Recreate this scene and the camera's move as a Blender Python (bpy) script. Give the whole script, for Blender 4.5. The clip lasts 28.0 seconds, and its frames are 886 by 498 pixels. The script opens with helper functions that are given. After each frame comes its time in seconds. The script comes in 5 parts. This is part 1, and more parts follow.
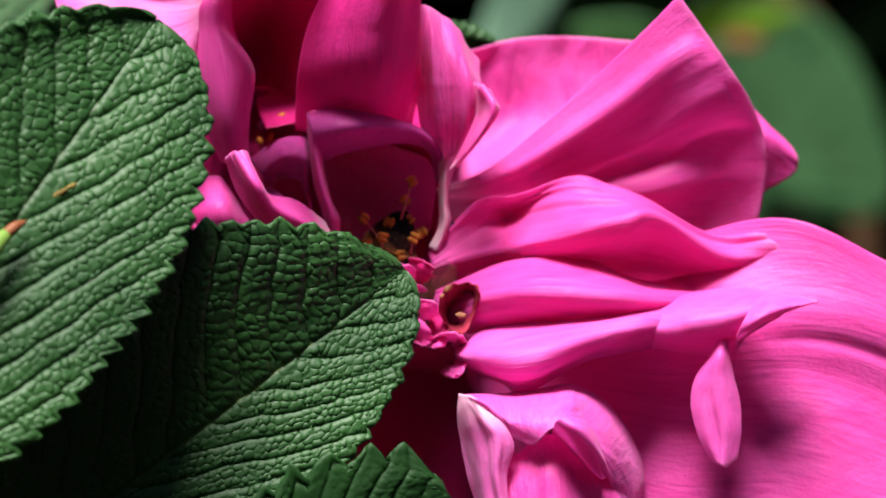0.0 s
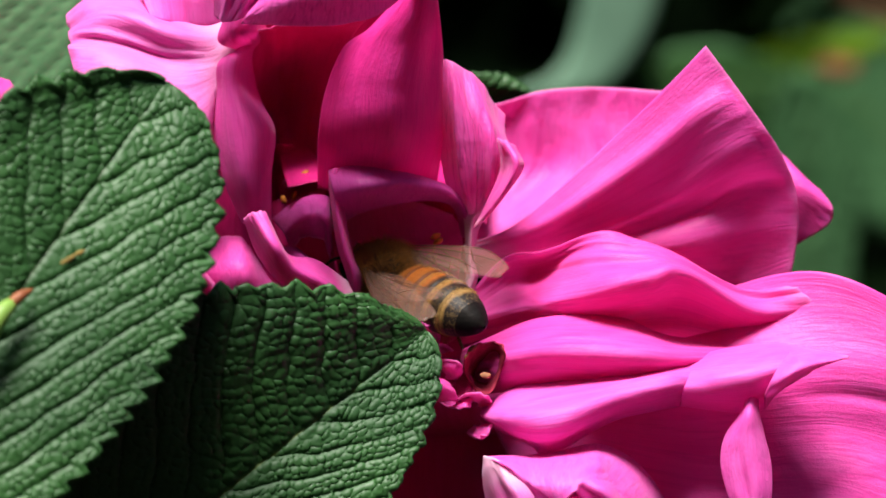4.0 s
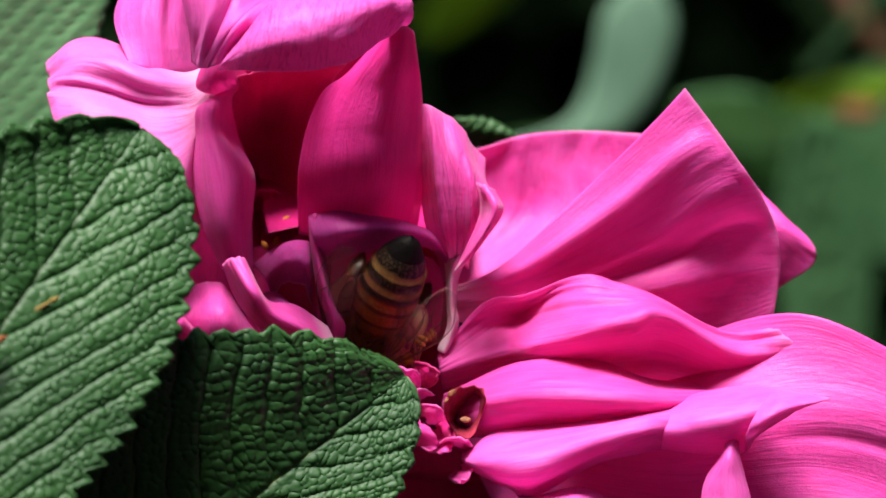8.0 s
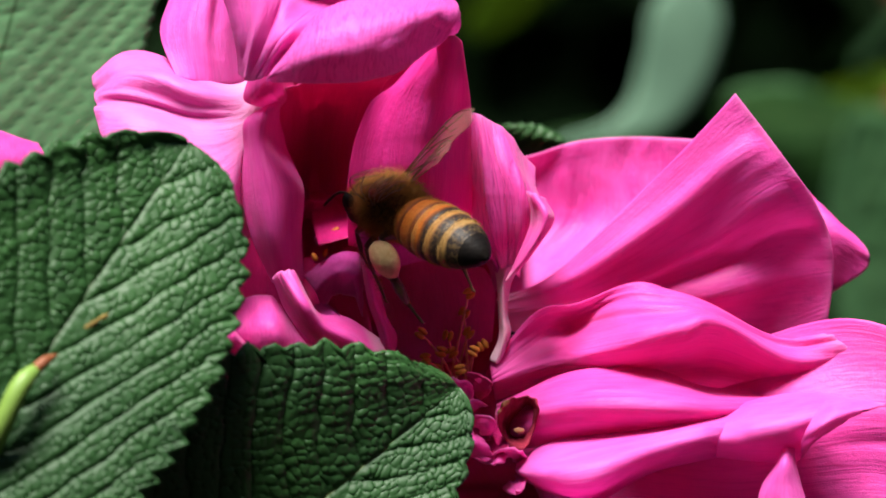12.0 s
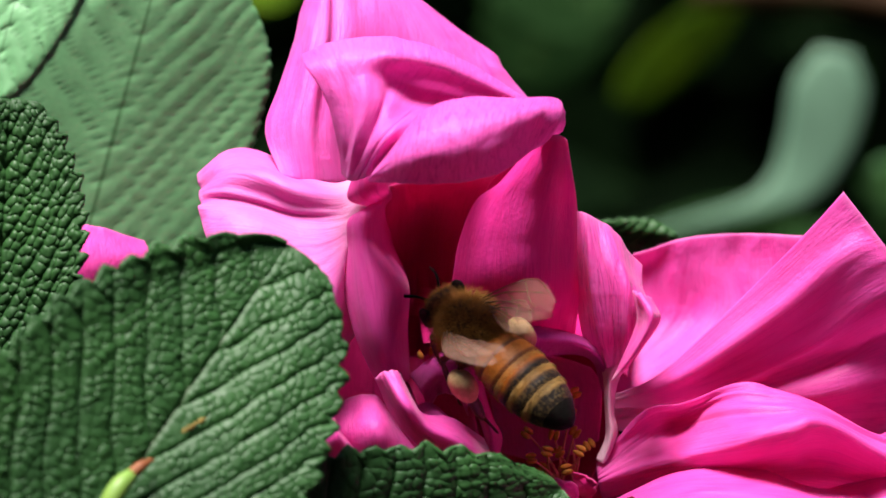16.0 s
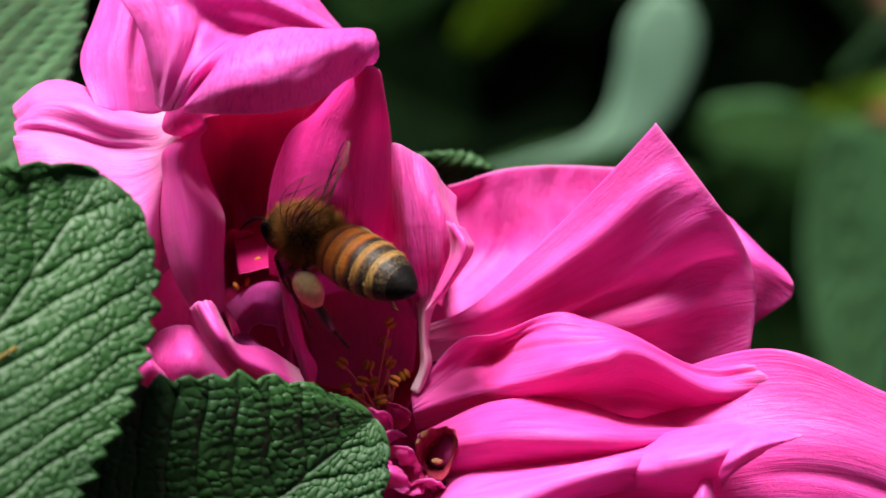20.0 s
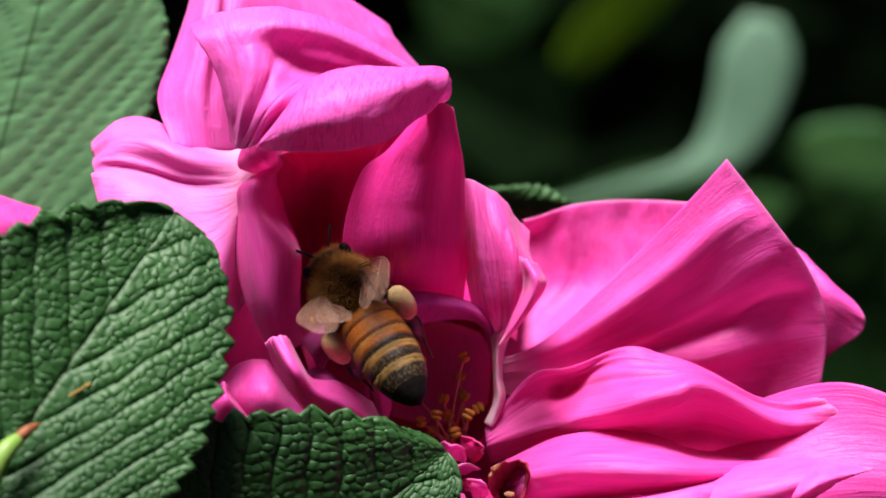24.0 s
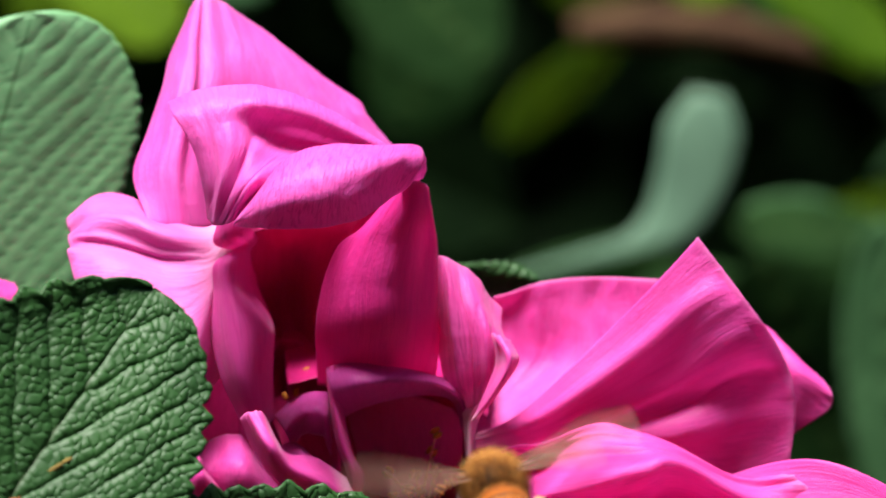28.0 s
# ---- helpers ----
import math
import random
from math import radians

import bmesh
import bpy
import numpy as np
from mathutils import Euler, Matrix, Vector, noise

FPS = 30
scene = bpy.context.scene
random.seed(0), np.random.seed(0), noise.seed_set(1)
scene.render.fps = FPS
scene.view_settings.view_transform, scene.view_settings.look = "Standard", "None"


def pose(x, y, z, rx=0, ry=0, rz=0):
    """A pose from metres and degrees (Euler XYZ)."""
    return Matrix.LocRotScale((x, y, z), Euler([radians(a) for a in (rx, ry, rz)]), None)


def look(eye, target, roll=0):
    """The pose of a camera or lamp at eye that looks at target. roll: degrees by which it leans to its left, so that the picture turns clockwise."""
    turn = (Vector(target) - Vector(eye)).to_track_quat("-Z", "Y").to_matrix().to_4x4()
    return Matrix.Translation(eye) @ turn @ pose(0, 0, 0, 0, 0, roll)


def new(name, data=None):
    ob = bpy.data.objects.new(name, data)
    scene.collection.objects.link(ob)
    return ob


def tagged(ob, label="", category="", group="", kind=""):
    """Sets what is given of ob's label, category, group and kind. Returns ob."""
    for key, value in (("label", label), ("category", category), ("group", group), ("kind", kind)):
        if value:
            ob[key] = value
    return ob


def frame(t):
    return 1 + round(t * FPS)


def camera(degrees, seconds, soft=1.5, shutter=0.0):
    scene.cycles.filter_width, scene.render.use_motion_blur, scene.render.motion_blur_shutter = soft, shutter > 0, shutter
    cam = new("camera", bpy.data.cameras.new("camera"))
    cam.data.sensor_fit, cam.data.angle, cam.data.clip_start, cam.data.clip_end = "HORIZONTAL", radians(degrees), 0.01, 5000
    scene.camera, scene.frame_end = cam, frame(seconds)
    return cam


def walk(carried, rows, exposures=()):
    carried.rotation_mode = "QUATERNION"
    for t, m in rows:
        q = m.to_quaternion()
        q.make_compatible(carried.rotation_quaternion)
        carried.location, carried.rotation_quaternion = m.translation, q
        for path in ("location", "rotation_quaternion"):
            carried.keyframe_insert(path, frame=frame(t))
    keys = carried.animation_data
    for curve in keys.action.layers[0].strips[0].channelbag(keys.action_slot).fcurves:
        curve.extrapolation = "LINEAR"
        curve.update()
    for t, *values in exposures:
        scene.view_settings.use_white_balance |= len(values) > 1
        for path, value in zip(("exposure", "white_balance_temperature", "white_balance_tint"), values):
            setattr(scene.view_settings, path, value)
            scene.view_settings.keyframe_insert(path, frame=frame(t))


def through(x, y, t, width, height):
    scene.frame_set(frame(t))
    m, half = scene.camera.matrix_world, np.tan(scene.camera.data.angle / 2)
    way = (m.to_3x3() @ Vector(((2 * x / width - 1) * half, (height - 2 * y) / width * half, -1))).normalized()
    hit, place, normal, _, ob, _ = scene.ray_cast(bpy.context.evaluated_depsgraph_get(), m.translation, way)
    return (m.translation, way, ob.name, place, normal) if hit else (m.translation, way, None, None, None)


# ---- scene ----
cam = camera(10.0, 28.0, soft=1.6, shutter=0.25)
# a long lens wide open: the bloom is sharp, the garden behind it melts away
cam.data.dof.use_dof = True
cam.data.dof.focus_distance = 0.313
cam.data.dof.aperture_fstop = 46.0
# the bench: x right, y away, z up, its origin in the middle of the bloom, 0.85 m over the ground
BASE = pose(0, 0, 0.85, -10, 0, 0)
ROWS = [
    (0.0, -29.81, -323.98, -4.49, -5.092, -0.492, -2.107),
    (0.5, -31.07, -321.89, -3.25, -4.872, -0.990, -1.996),
    (1.0, -28.51, -320.67, -3.71, -4.452, -1.154, -1.883),
    (1.5, -26.78, -320.25, -2.63, -4.389, -1.085, -1.813),
    (2.0, -22.86, -318.84, -1.96, -3.995, -1.094, -1.626),
    (2.5, -24.57, -317.95, -0.86, -3.742, -0.655, -1.445),
    (3.0, -21.38, -319.16, -2.37, -3.155, -0.281, -1.473),
    (3.5, -21.89, -319.66, -0.71, -3.341, -0.384, -1.436),
    (5.5, -10.54, -318.63, -0.59, -1.797, -0.771, -0.681),
    (6.0, -12.20, -319.05, 0.18, -1.782, -0.457, -0.634),
    (6.5, -12.54, -319.06, 0.69, -1.595, -0.225, -0.656),
    (7.0, -12.65, -320.00, -0.12, -2.073, 0.232, -0.710),
    (7.5, -13.78, -320.06, -0.30, -2.402, 0.158, -0.806),
    (8.0, -14.76, -319.55, -0.90, -2.365, 0.015, -0.926),
    (8.5, -16.54, -319.13, -0.84, -2.472, -0.235, -0.901),
    (9.0, -17.44, -318.62, -0.56, -2.447, -0.369, -0.821),
    (9.5, -16.03, -318.97, -0.81, -2.395, -0.559, -0.668),
    (10.0, -15.40, -318.81, -0.72, -2.245, -0.858, -0.628),
    (10.5, -16.36, -318.37, -0.77, -2.199, -0.690, -0.537),
    (11.0, -15.50, -318.06, 0.06, -2.257, -0.555, -0.491),
    (11.5, -13.74, -318.27, 0.75, -2.024, -0.576, -0.344),
    (12.0, -14.80, -317.69, 0.75, -1.809, -0.177, -0.129),
    (12.5, -12.63, -317.88, 2.10, -1.147, 0.279, -0.039),
    (14.5, -2.51, -315.29, 1.11, -0.342, -0.186, 0.226),
    (15.0, -3.13, -314.78, 4.53, 0.456, -0.301, 0.221),
    (15.5, -6.82, -315.38, 3.65, 0.861, 0.179, -0.001),
    (16.0, -9.47, -315.89, 4.58, 0.350, 0.244, -0.173),
    (16.5, -7.14, -316.45, 2.12, 0.563, 0.530, -0.351),
    (17.0, -6.10, -316.38, 0.89, 0.188, 0.574, -0.377),
    (17.5, -5.96, -316.24, 1.97, -0.128, 0.226, -0.363),
    (18.0, -4.07, -316.41, 3.56, -0.525, -0.003, -0.436),
    (18.5, -6.87, -316.89, 2.87, -1.315, 0.103, -0.499),
    (19.0, -7.95, -317.27, 2.78, -1.772, 0.014, -0.463),
    (19.5, -7.57, -317.41, 2.33, -1.852, -0.144, -0.330),
    (20.0, -6.50, -317.28, 2.99, -1.209, -0.243, -0.131),
    (20.5, -6.57, -317.48, 3.39, -0.998, -0.277, -0.019),
    (21.0, -6.76, -317.44, 4.83, -0.795, -0.446, 0.042),
    (21.5, -6.40, -317.62, 2.70, -0.871, -0.083, 0.075),
    (23.5, -3.68, -319.73, 3.79, -0.019, 0.011, -0.018),
    (24.0, -3.14, -320.52, 4.75, 0.233, -0.164, -0.068),
    (24.5, -3.65, -320.33, 2.72, 0.334, 0.015, -0.031),
    (25.0, -2.40, -319.92, -0.28, 0.226, 0.302, 0.043),
    (25.5, -0.65, -320.30, 2.16, 0.227, -0.191, 0.056),
    (26.0, 0.00, -320.04, -0.00, 0.000, 0.000, 0.000),
    (26.5, 0.48, -322.08, 3.36, -0.177, -0.438, 0.000),
    (27.0, -0.32, -322.63, 4.32, -0.248, 0.354, 0.005),
    (27.5, -2.56, -323.39, 3.74, -0.578, 1.267, -0.009),
    (28.0, -7.25, -323.21, 5.25, -0.800, 0.615, -0.284),
]


def eye_pose(x, y, z, yaw, pitch, roll):
    return BASE @ pose(x / 1000, y / 1000, z / 1000, 0, 0, yaw) @ pose(0, 0, 0, pitch) @ pose(0, 0, 0, 0, roll) @ pose(0, 0, 0, 90)


walk(cam, [(t, eye_pose(*row)) for t, *row in ROWS])

# ---- light ----
world = bpy.data.worlds.new("sky")
scene.world = world
world.use_nodes = True
sky = world.node_tree.nodes.new("ShaderNodeTexSky")
sky.sky_type = "NISHITA"
sky.sun_disc = False
SUN_UP, SUN_ROUND = 74.0, 219.0
sky.sun_elevation, sky.sun_rotation = radians(SUN_UP), radians(SUN_ROUND)
background = world.node_tree.nodes["Background"]
background.inputs["Strength"].default_value = 0.04
world.node_tree.links.new(sky.outputs["Color"], background.inputs["Color"])
sun = new("sun", bpy.data.lights.new("sun", "SUN"))
sun.data.energy = 5.0
sun.data.angle = radians(24)
sun.data.color = (1.0, 0.96, 0.9)
aim = Vector((math.sin(radians(SUN_ROUND)) * math.cos(radians(SUN_UP)), math.cos(radians(SUN_ROUND)) * math.cos(radians(SUN_UP)), math.sin(radians(SUN_UP))))
sun.matrix_world = look(aim * 5 + Vector((0, 0, 1)), (0, 0, 1))
scene.view_settings.exposure = 1.28


# ---- materials ----
def material(name, colour, rough=0.5, spec=0.5):
    m = bpy.data.materials.new(name)
    m.use_nodes = True
    n = m.node_tree.nodes
    b = n["Principled BSDF"]
    b.inputs["Base Color"].default_value = (*colour, 1)
    b.inputs["Roughness"].default_value = rough
    b.inputs["Specular IOR Level"].default_value = spec
    return m, n, m.node_tree.links, b


def node(n, kind, **inputs):
    x = n.new(kind)
    for k, v in inputs.items():
        x.inputs[k.replace("_", " ")].default_value = v
    return x


def ramp(n, l, source, stops):
    r = n.new("ShaderNodeValToRGB")
    while len(r.color_ramp.elements) < len(stops):
        r.color_ramp.elements.new(0.5)
    for e, (p, c) in zip(r.color_ramp.elements, stops):
        e.position, e.color = p, (*c, 1)
    l.new(source, r.inputs[0])
    return r.outputs["Color"]


def blend(n, l, factor, a, b, mode="MIX"):
    x = n.new("ShaderNodeMix")
    x.data_type, x.blend_type = "RGBA", mode
    for value, slot in ((factor, 0), (a, 6), (b, 7)):
        if isinstance(value, (int, float)):
            x.inputs[slot].default_value = value
        elif isinstance(value, tuple):
            x.inputs[slot].default_value = (*value, 1)
        else:
            l.new(value, x.inputs[slot])
    return x.outputs[2]


def bump(n, l, b, height, strength, distance, shaders=()):
    x = node(n, "ShaderNodeBump", Strength=strength, Distance=distance)
    l.new(height, x.inputs["Height"])
    for s in (b, *shaders):
        l.new(x.outputs[0], s.inputs["Normal"])
    return x


def coords(n, l, scale, kind="UV"):
    c = n.new("ShaderNodeTexCoord")
    m = node(n, "ShaderNodeMapping", Scale=scale)
    l.new(c.outputs[kind], m.inputs["Vector"])
    return m.outputs[0]


def petal_material(name, deep, light, claw, thin=0.3, sheen=0.2, rim=0.35, lines=0.3):
    """Petal skin: fine veins from claw to rim, a pale claw and rim, blotches, and light that comes through."""
    m, n, l, b = material(name, deep, 0.47, 0.36)
    vein = node(n, "ShaderNodeTexNoise", Scale=1.0, Detail=5.0, Roughness=0.65, Distortion=0.7)
    l.new(coords(n, l, (17, 4.0, 1)), vein.inputs["Vector"])
    line = node(n, "ShaderNodeTexNoise", Scale=1.0, Detail=2.0, Roughness=0.5, Distortion=0.9)
    l.new(coords(n, l, (36, 2.6, 1)), line.inputs["Vector"])
    blot = node(n, "ShaderNodeTexNoise", Scale=190.0, Detail=4.0)
    l.new(coords(n, l, (1, 1, 1), "Object"), blot.inputs["Vector"])
    fine = node(n, "ShaderNodeTexNoise", Scale=4200.0, Detail=2.0)
    l.new(coords(n, l, (1, 1, 1), "Object"), fine.inputs["Vector"])
    c = blend(n, l, ramp(n, l, vein.outputs["Fac"], [(0.2, (0.15, 0.15, 0.15)), (0.85, (0.85, 0.85, 0.85))]), deep, light)
    c = blend(n, l, ramp(n, l, blot.outputs["Fac"], [(0.4, (0, 0, 0)), (0.75, (0.6, 0.6, 0.6))]), c, light)
    # thin darker lines where the skin creases
    dark = tuple(0.62 * x for x in deep)
    c = blend(n, l, ramp(n, l, line.outputs["Fac"], [(0.455, (0, 0, 0)), (0.5, (lines, lines, lines)), (0.545, (0, 0, 0))]), c, dark)
    sep = n.new("ShaderNodeSeparateXYZ")
    l.new(coords(n, l, (1, 1, 1)), sep.inputs[0])
    if claw:
        c = blend(n, l, ramp(n, l, sep.outputs["Y"], [(0.0, (1, 1, 1)), (claw * 0.5, (0.6, 0.6, 0.6)), (claw, (0, 0, 0))]), c, (0.92, 0.60, 0.76))
    c = blend(n, l, ramp(n, l, sep.outputs["Y"], [(0.95, (0, 0, 0)), (1.0, (rim, rim, rim))]), c, (0.88, 0.34, 0.66))
    l.new(c, b.inputs["Base Color"])
    b.inputs["Sheen Weight"].default_value = sheen
    b.inputs["Sheen Roughness"].default_value = 0.4
    b.inputs["Sheen Tint"].default_value = (1.0, 0.75, 1.0, 1)
    t = n.new("ShaderNodeBsdfTranslucent")
    l.new(blend(n, l, 0.45, c, (1.0, 2.0 * light[1], 1.15 * light[2])), t.inputs["Color"])
    mix = node(n, "ShaderNodeMixShader", Fac=thin)
    l.new(b.outputs[0], mix.inputs[1]), l.new(t.outputs[0], mix.inputs[2])
    l.new(mix.outputs[0], n["Material Output"].inputs["Surface"])
    ribs = node(n, "ShaderNodeTexNoise", Scale=1.0, Detail=4.0, Roughness=0.6, Distortion=1.6)
    l.new(coords(n, l, (30, 3.5, 1)), ribs.inputs["Vector"])
    dents = node(n, "ShaderNodeTexNoise", Scale=800.0, Detail=5.0, Roughness=0.65)
    l.new(coords(n, l, (1, 1, 1), "Object"), dents.inputs["Vector"])
    h = blend(n, l, 0.2, ribs.outputs["Fac"], fine.outputs["Fac"])
    h = blend(n, l, 0.42, h, dents.outputs["Fac"])
    bump(n, l, b, h, 0.24 + 0.26 * lines, 0.0006, (t,))
    return m


def leaf_material(name, dark, light, rough, vein=(0.06, 0.10, 0.025), gloss=0.45, through=0.06, grain=5200.0, relief=0.25):
    """Leaf skin: blotches of two greens, shade painted into the vein grooves, a pale midrib and a fine grain."""
    m, n, l, b = material(name, dark, rough, gloss)
    big = node(n, "ShaderNodeTexNoise", Scale=130.0, Detail=5.0, Roughness=0.6)
    l.new(coords(n, l, (1, 1, 1), "Object"), big.inputs["Vector"])
    fine = node(n, "ShaderNodeTexNoise", Scale=grain, Detail=3.0, Roughness=0.6)
    l.new(coords(n, l, (1, 1, 1), "Object"), fine.inputs["Vector"])
    c = blend(n, l, ramp(n, l, big.outputs["Fac"], [(0.35, (0, 0, 0)), (0.7, (1, 1, 1))]), dark, light)
    c = blend(n, l, ramp(n, l, fine.outputs["Fac"], [(0.4, (0, 0, 0)), (0.75, (0.35, 0.35, 0.35))]), c, tuple(0.55 * x for x in dark))
    # the net of veins: shade in their grooves, painted as a darker green
    groove_shade = n.new("ShaderNodeAttribute")
    groove_shade.attribute_name = "vein"
    c = blend(n, l, groove_shade.outputs["Fac"], c, tuple(0.28 * x for x in dark))
    sep = n.new("ShaderNodeSeparateXYZ")
    l.new(coords(n, l, (1, 1, 1)), sep.inputs[0])
    rib = ramp(n, l, sep.outputs["X"], [(0.494, (0, 0, 0)), (0.4975, (1, 1, 1)), (0.5025, (1, 1, 1)), (0.506, (0, 0, 0))])
    c = blend(n, l, rib, c, vein)
    l.new(c, b.inputs["Base Color"])
    # the skin between the veins is waxier in places
    r = ramp(n, l, big.outputs["Fac"], [(0.3, (rough + 0.08,) * 3), (0.75, (rough - 0.06,) * 3)])
    l.new(r, b.inputs["Roughness"])
    t = n.new("ShaderNodeBsdfTranslucent")
    l.new(blend(n, l, 1.0, c, (1.6, 2.0, 0.6), "MULTIPLY"), t.inputs["Color"])
    mix = node(n, "ShaderNodeMixShader", Fac=through)
    l.new(b.outputs[0], mix.inputs[1]), l.new(t.outputs[0], mix.inputs[2])
    l.new(mix.outputs[0], n["Material Output"].inputs["Surface"])
    bump(n, l, b, fine.outputs["Fac"], relief, 0.00008)
    return m


def speckled(name, a, b2, scale, rough=0.6, spec=0.4, relief=0.3, dist=0.0003):
    m, n, l, b = material(name, a, rough, spec)
    x = node(n, "ShaderNodeTexNoise", Scale=scale, Detail=5.0, Roughness=0.65)
    l.new(coords(n, l, (1, 1, 1), "Object"), x.inputs["Vector"])
    l.new(ramp(n, l, x.outputs["Fac"], [(0.35, a), (0.68, b2)]), b.inputs["Base Color"])
    bump(n, l, b, x.outputs["Fac"], relief, dist)
    return m


PINK = petal_material("petal_pink", (0.80, 0.022, 0.345), (0.92, 0.135, 0.58), 0, 0.42, 0.2)
ROSE = petal_material("petal_light_pink", (0.84, 0.046, 0.45), (0.93, 0.20, 0.69), 0, 0.42, 0.14)
PALE = petal_material("petal_pale_claw", (0.80, 0.024, 0.36), (0.92, 0.15, 0.60), 0.16, 0.42, 0.22)
SNOW = petal_material("petal_white_claw", (0.86, 0.09, 0.50), (0.93, 0.26, 0.71), 0.36, 0.42, 0.14, 0.35, 0.3)
BLUSH = petal_material("petal_blush", (0.74, 0.015, 0.275), (0.86, 0.06, 0.44), 0, 0.42, 0.05, 0.25)
CLAW = petal_material("petal_veined", (0.78, 0.030, 0.37), (0.91, 0.17, 0.61), 0.34, 0.42, 0.2, 0.35, 0.8)
RIB = petal_material("petal_ribbed", (0.83, 0.046, 0.45), (0.93, 0.20, 0.69), 0, 0.42, 0.16, 0.35, 0.7)
# DEEP: the dark red shade of heart and pockets, put into the petal colour
DEEP = petal_material("petal_shaded_crimson", (0.50, 0.006, 0.12), (0.64, 0.018, 0.22), 0, 0.22, 0.02, 0.1)
MAUVE = petal_material("petal_mauve", (0.56, 0.026, 0.31), (0.68, 0.095, 0.47), 0, 0.35, 0.15, 0.8)
CREAM = petal_material("petal_cream", (0.78, 0.30, 0.48), (0.86, 0.50, 0.64), 0.3, 0.25, 0.1)
LEAF = leaf_material("rugose_leaf", (0.014, 0.056, 0.013), (0.028, 0.094, 0.021), 0.52, (0.020, 0.046, 0.010), 0.35, 0.08)
LEAF_RIBBED = leaf_material("rugose_leaf_pale_rib", (0.014, 0.056, 0.013), (0.028, 0.094, 0.021), 0.52, (0.095, 0.135, 0.030), 0.35, 0.08)
LEAF_FRESH = leaf_material("young_leaf", (0.004, 0.030, 0.004), (0.009, 0.052, 0.006), 0.6, gloss=0.3)
LEAF_PALE = leaf_material("smooth_leaf", (0.13, 0.32, 0.14), (0.18, 0.40, 0.19), 0.5, (0.05, 0.14, 0.05), grain=1800.0)
LEAF_FAR = leaf_material("garden_leaf", (0.008, 0.028, 0.006), (0.017, 0.050, 0.012), 0.65, gloss=0.06, grain=300.0)
LEAF_MID = leaf_material("mid_green_leaf", (0.036, 0.102, 0.038), (0.062, 0.148, 0.062), 0.6, gloss=0.12, grain=300.0)
# hedge greens taken almost to black: deep shade put into the colour
LEAF_SHADED = leaf_material("hedge_leaf_shaded", (0.003, 0.009, 0.003), (0.007, 0.018, 0.005), 0.7, (0.006, 0.014, 0.005), 0.03, grain=300.0)
LEAF_LIME = leaf_material("lime_leaf", (0.046, 0.098, 0.003), (0.082, 0.150, 0.004), 0.7, gloss=0.06, grain=300.0)
LEAF_OLIVE = leaf_material("olive_leaf", (0.030, 0.074, 0.002), (0.052, 0.108, 0.003), 0.7, gloss=0.05, grain=300.0)
LEAF_GREY = leaf_material("grey_green_blade", (0.10, 0.20, 0.13), (0.14, 0.26, 0.17), 0.6, (0.2, 0.34, 0.24), grain=300.0)
TWIG = speckled("brown_twig", (0.055, 0.020, 0.006), (0.11, 0.055, 0.020), 300.0, 0.8)
STALK = speckled("green_stalk", (0.10, 0.20, 0.03), (0.20, 0.32, 0.06), 200.0, 0.5)
REDDISH = speckled("reddish_stalk", (0.22, 0.09, 0.05), (0.34, 0.17, 0.09), 700.0, 0.6)
RUST = speckled("rusty_tip", (0.16, 0.045, 0.014), (0.27, 0.085, 0.03), 900.0, 0.6)
SOIL = speckled("dark_soil", (0.012, 0.008, 0.005), (0.03, 0.02, 0.013), 60.0, 0.95, 0.05, 0.8, 0.01)
ANTHER = speckled("anther_yellow", (0.36, 0.105, 0.010), (0.56, 0.21, 0.022), 2500.0, 0.7)
WITHERED = speckled("withered_red", (0.17, 0.008, 0.024), (0.32, 0.025, 0.06), 900.0, 0.7, 0.2)
SCAR = speckled("leaf_scar", (0.13, 0.085, 0.015), (0.22, 0.15, 0.03), 1500.0, 0.8)
OCHRE = speckled("ochre_lip", (0.16, 0.05, 0.025), (0.34, 0.15, 0.06), 1800.0, 0.7)
FILAMENT = speckled("filament", (0.60, 0.12, 0.12), (0.75, 0.30, 0.22), 900.0, 0.5)


# ---- shaping ----
MM = 0.001


def lattice(u, v, fu, fv, seed):
    """Smooth random waves over u, v, from -1 to 1."""
    table = np.random.RandomState(seed).uniform(-1, 1, (64, 64))
    a, b = u * fu + 7.3, v * fv + 3.1
    i, j = np.floor(a).astype(int), np.floor(b).astype(int)
    s, t = a - i, b - j
    s, t = s * s * (3 - 2 * s), t * t * (3 - 2 * t)
    g = lambda p, q: table[p % 64, q % 64]
    return (g(i, j) * (1 - s) + g(i + 1, j) * s) * (1 - t) + (g(i, j + 1) * (1 - s) + g(i + 1, j + 1) * s) * t


def spline(points, n):
    """A curve through the points of the first axis, with n steps."""
    p = np.asarray(points, float)
    p = np.concatenate([[2 * p[0] - p[1]], p, [2 * p[-1] - p[-2]]])
    k = len(p) - 3
    x = np.linspace(0, k, n)
    i = np.minimum(x.astype(int), k - 1)
    t = (x - i).reshape((-1,) + (1,) * (p.ndim - 1))
    a, b, c, d = p[i], p[i + 1], p[i + 2], p[i + 3]
    return 0.5 * (2 * b + (c - a) * t + (2 * a - 5 * b + 4 * c - d) * t**2 + (3 * b - a - 3 * c + d) * t**3)


def normals(P):
    a, b = np.gradient(P, axis=0), np.gradient(P, axis=1)
    m = np.cross(b, a)
    return m / np.maximum(np.linalg.norm(m, axis=2, keepdims=True), 1e-9)


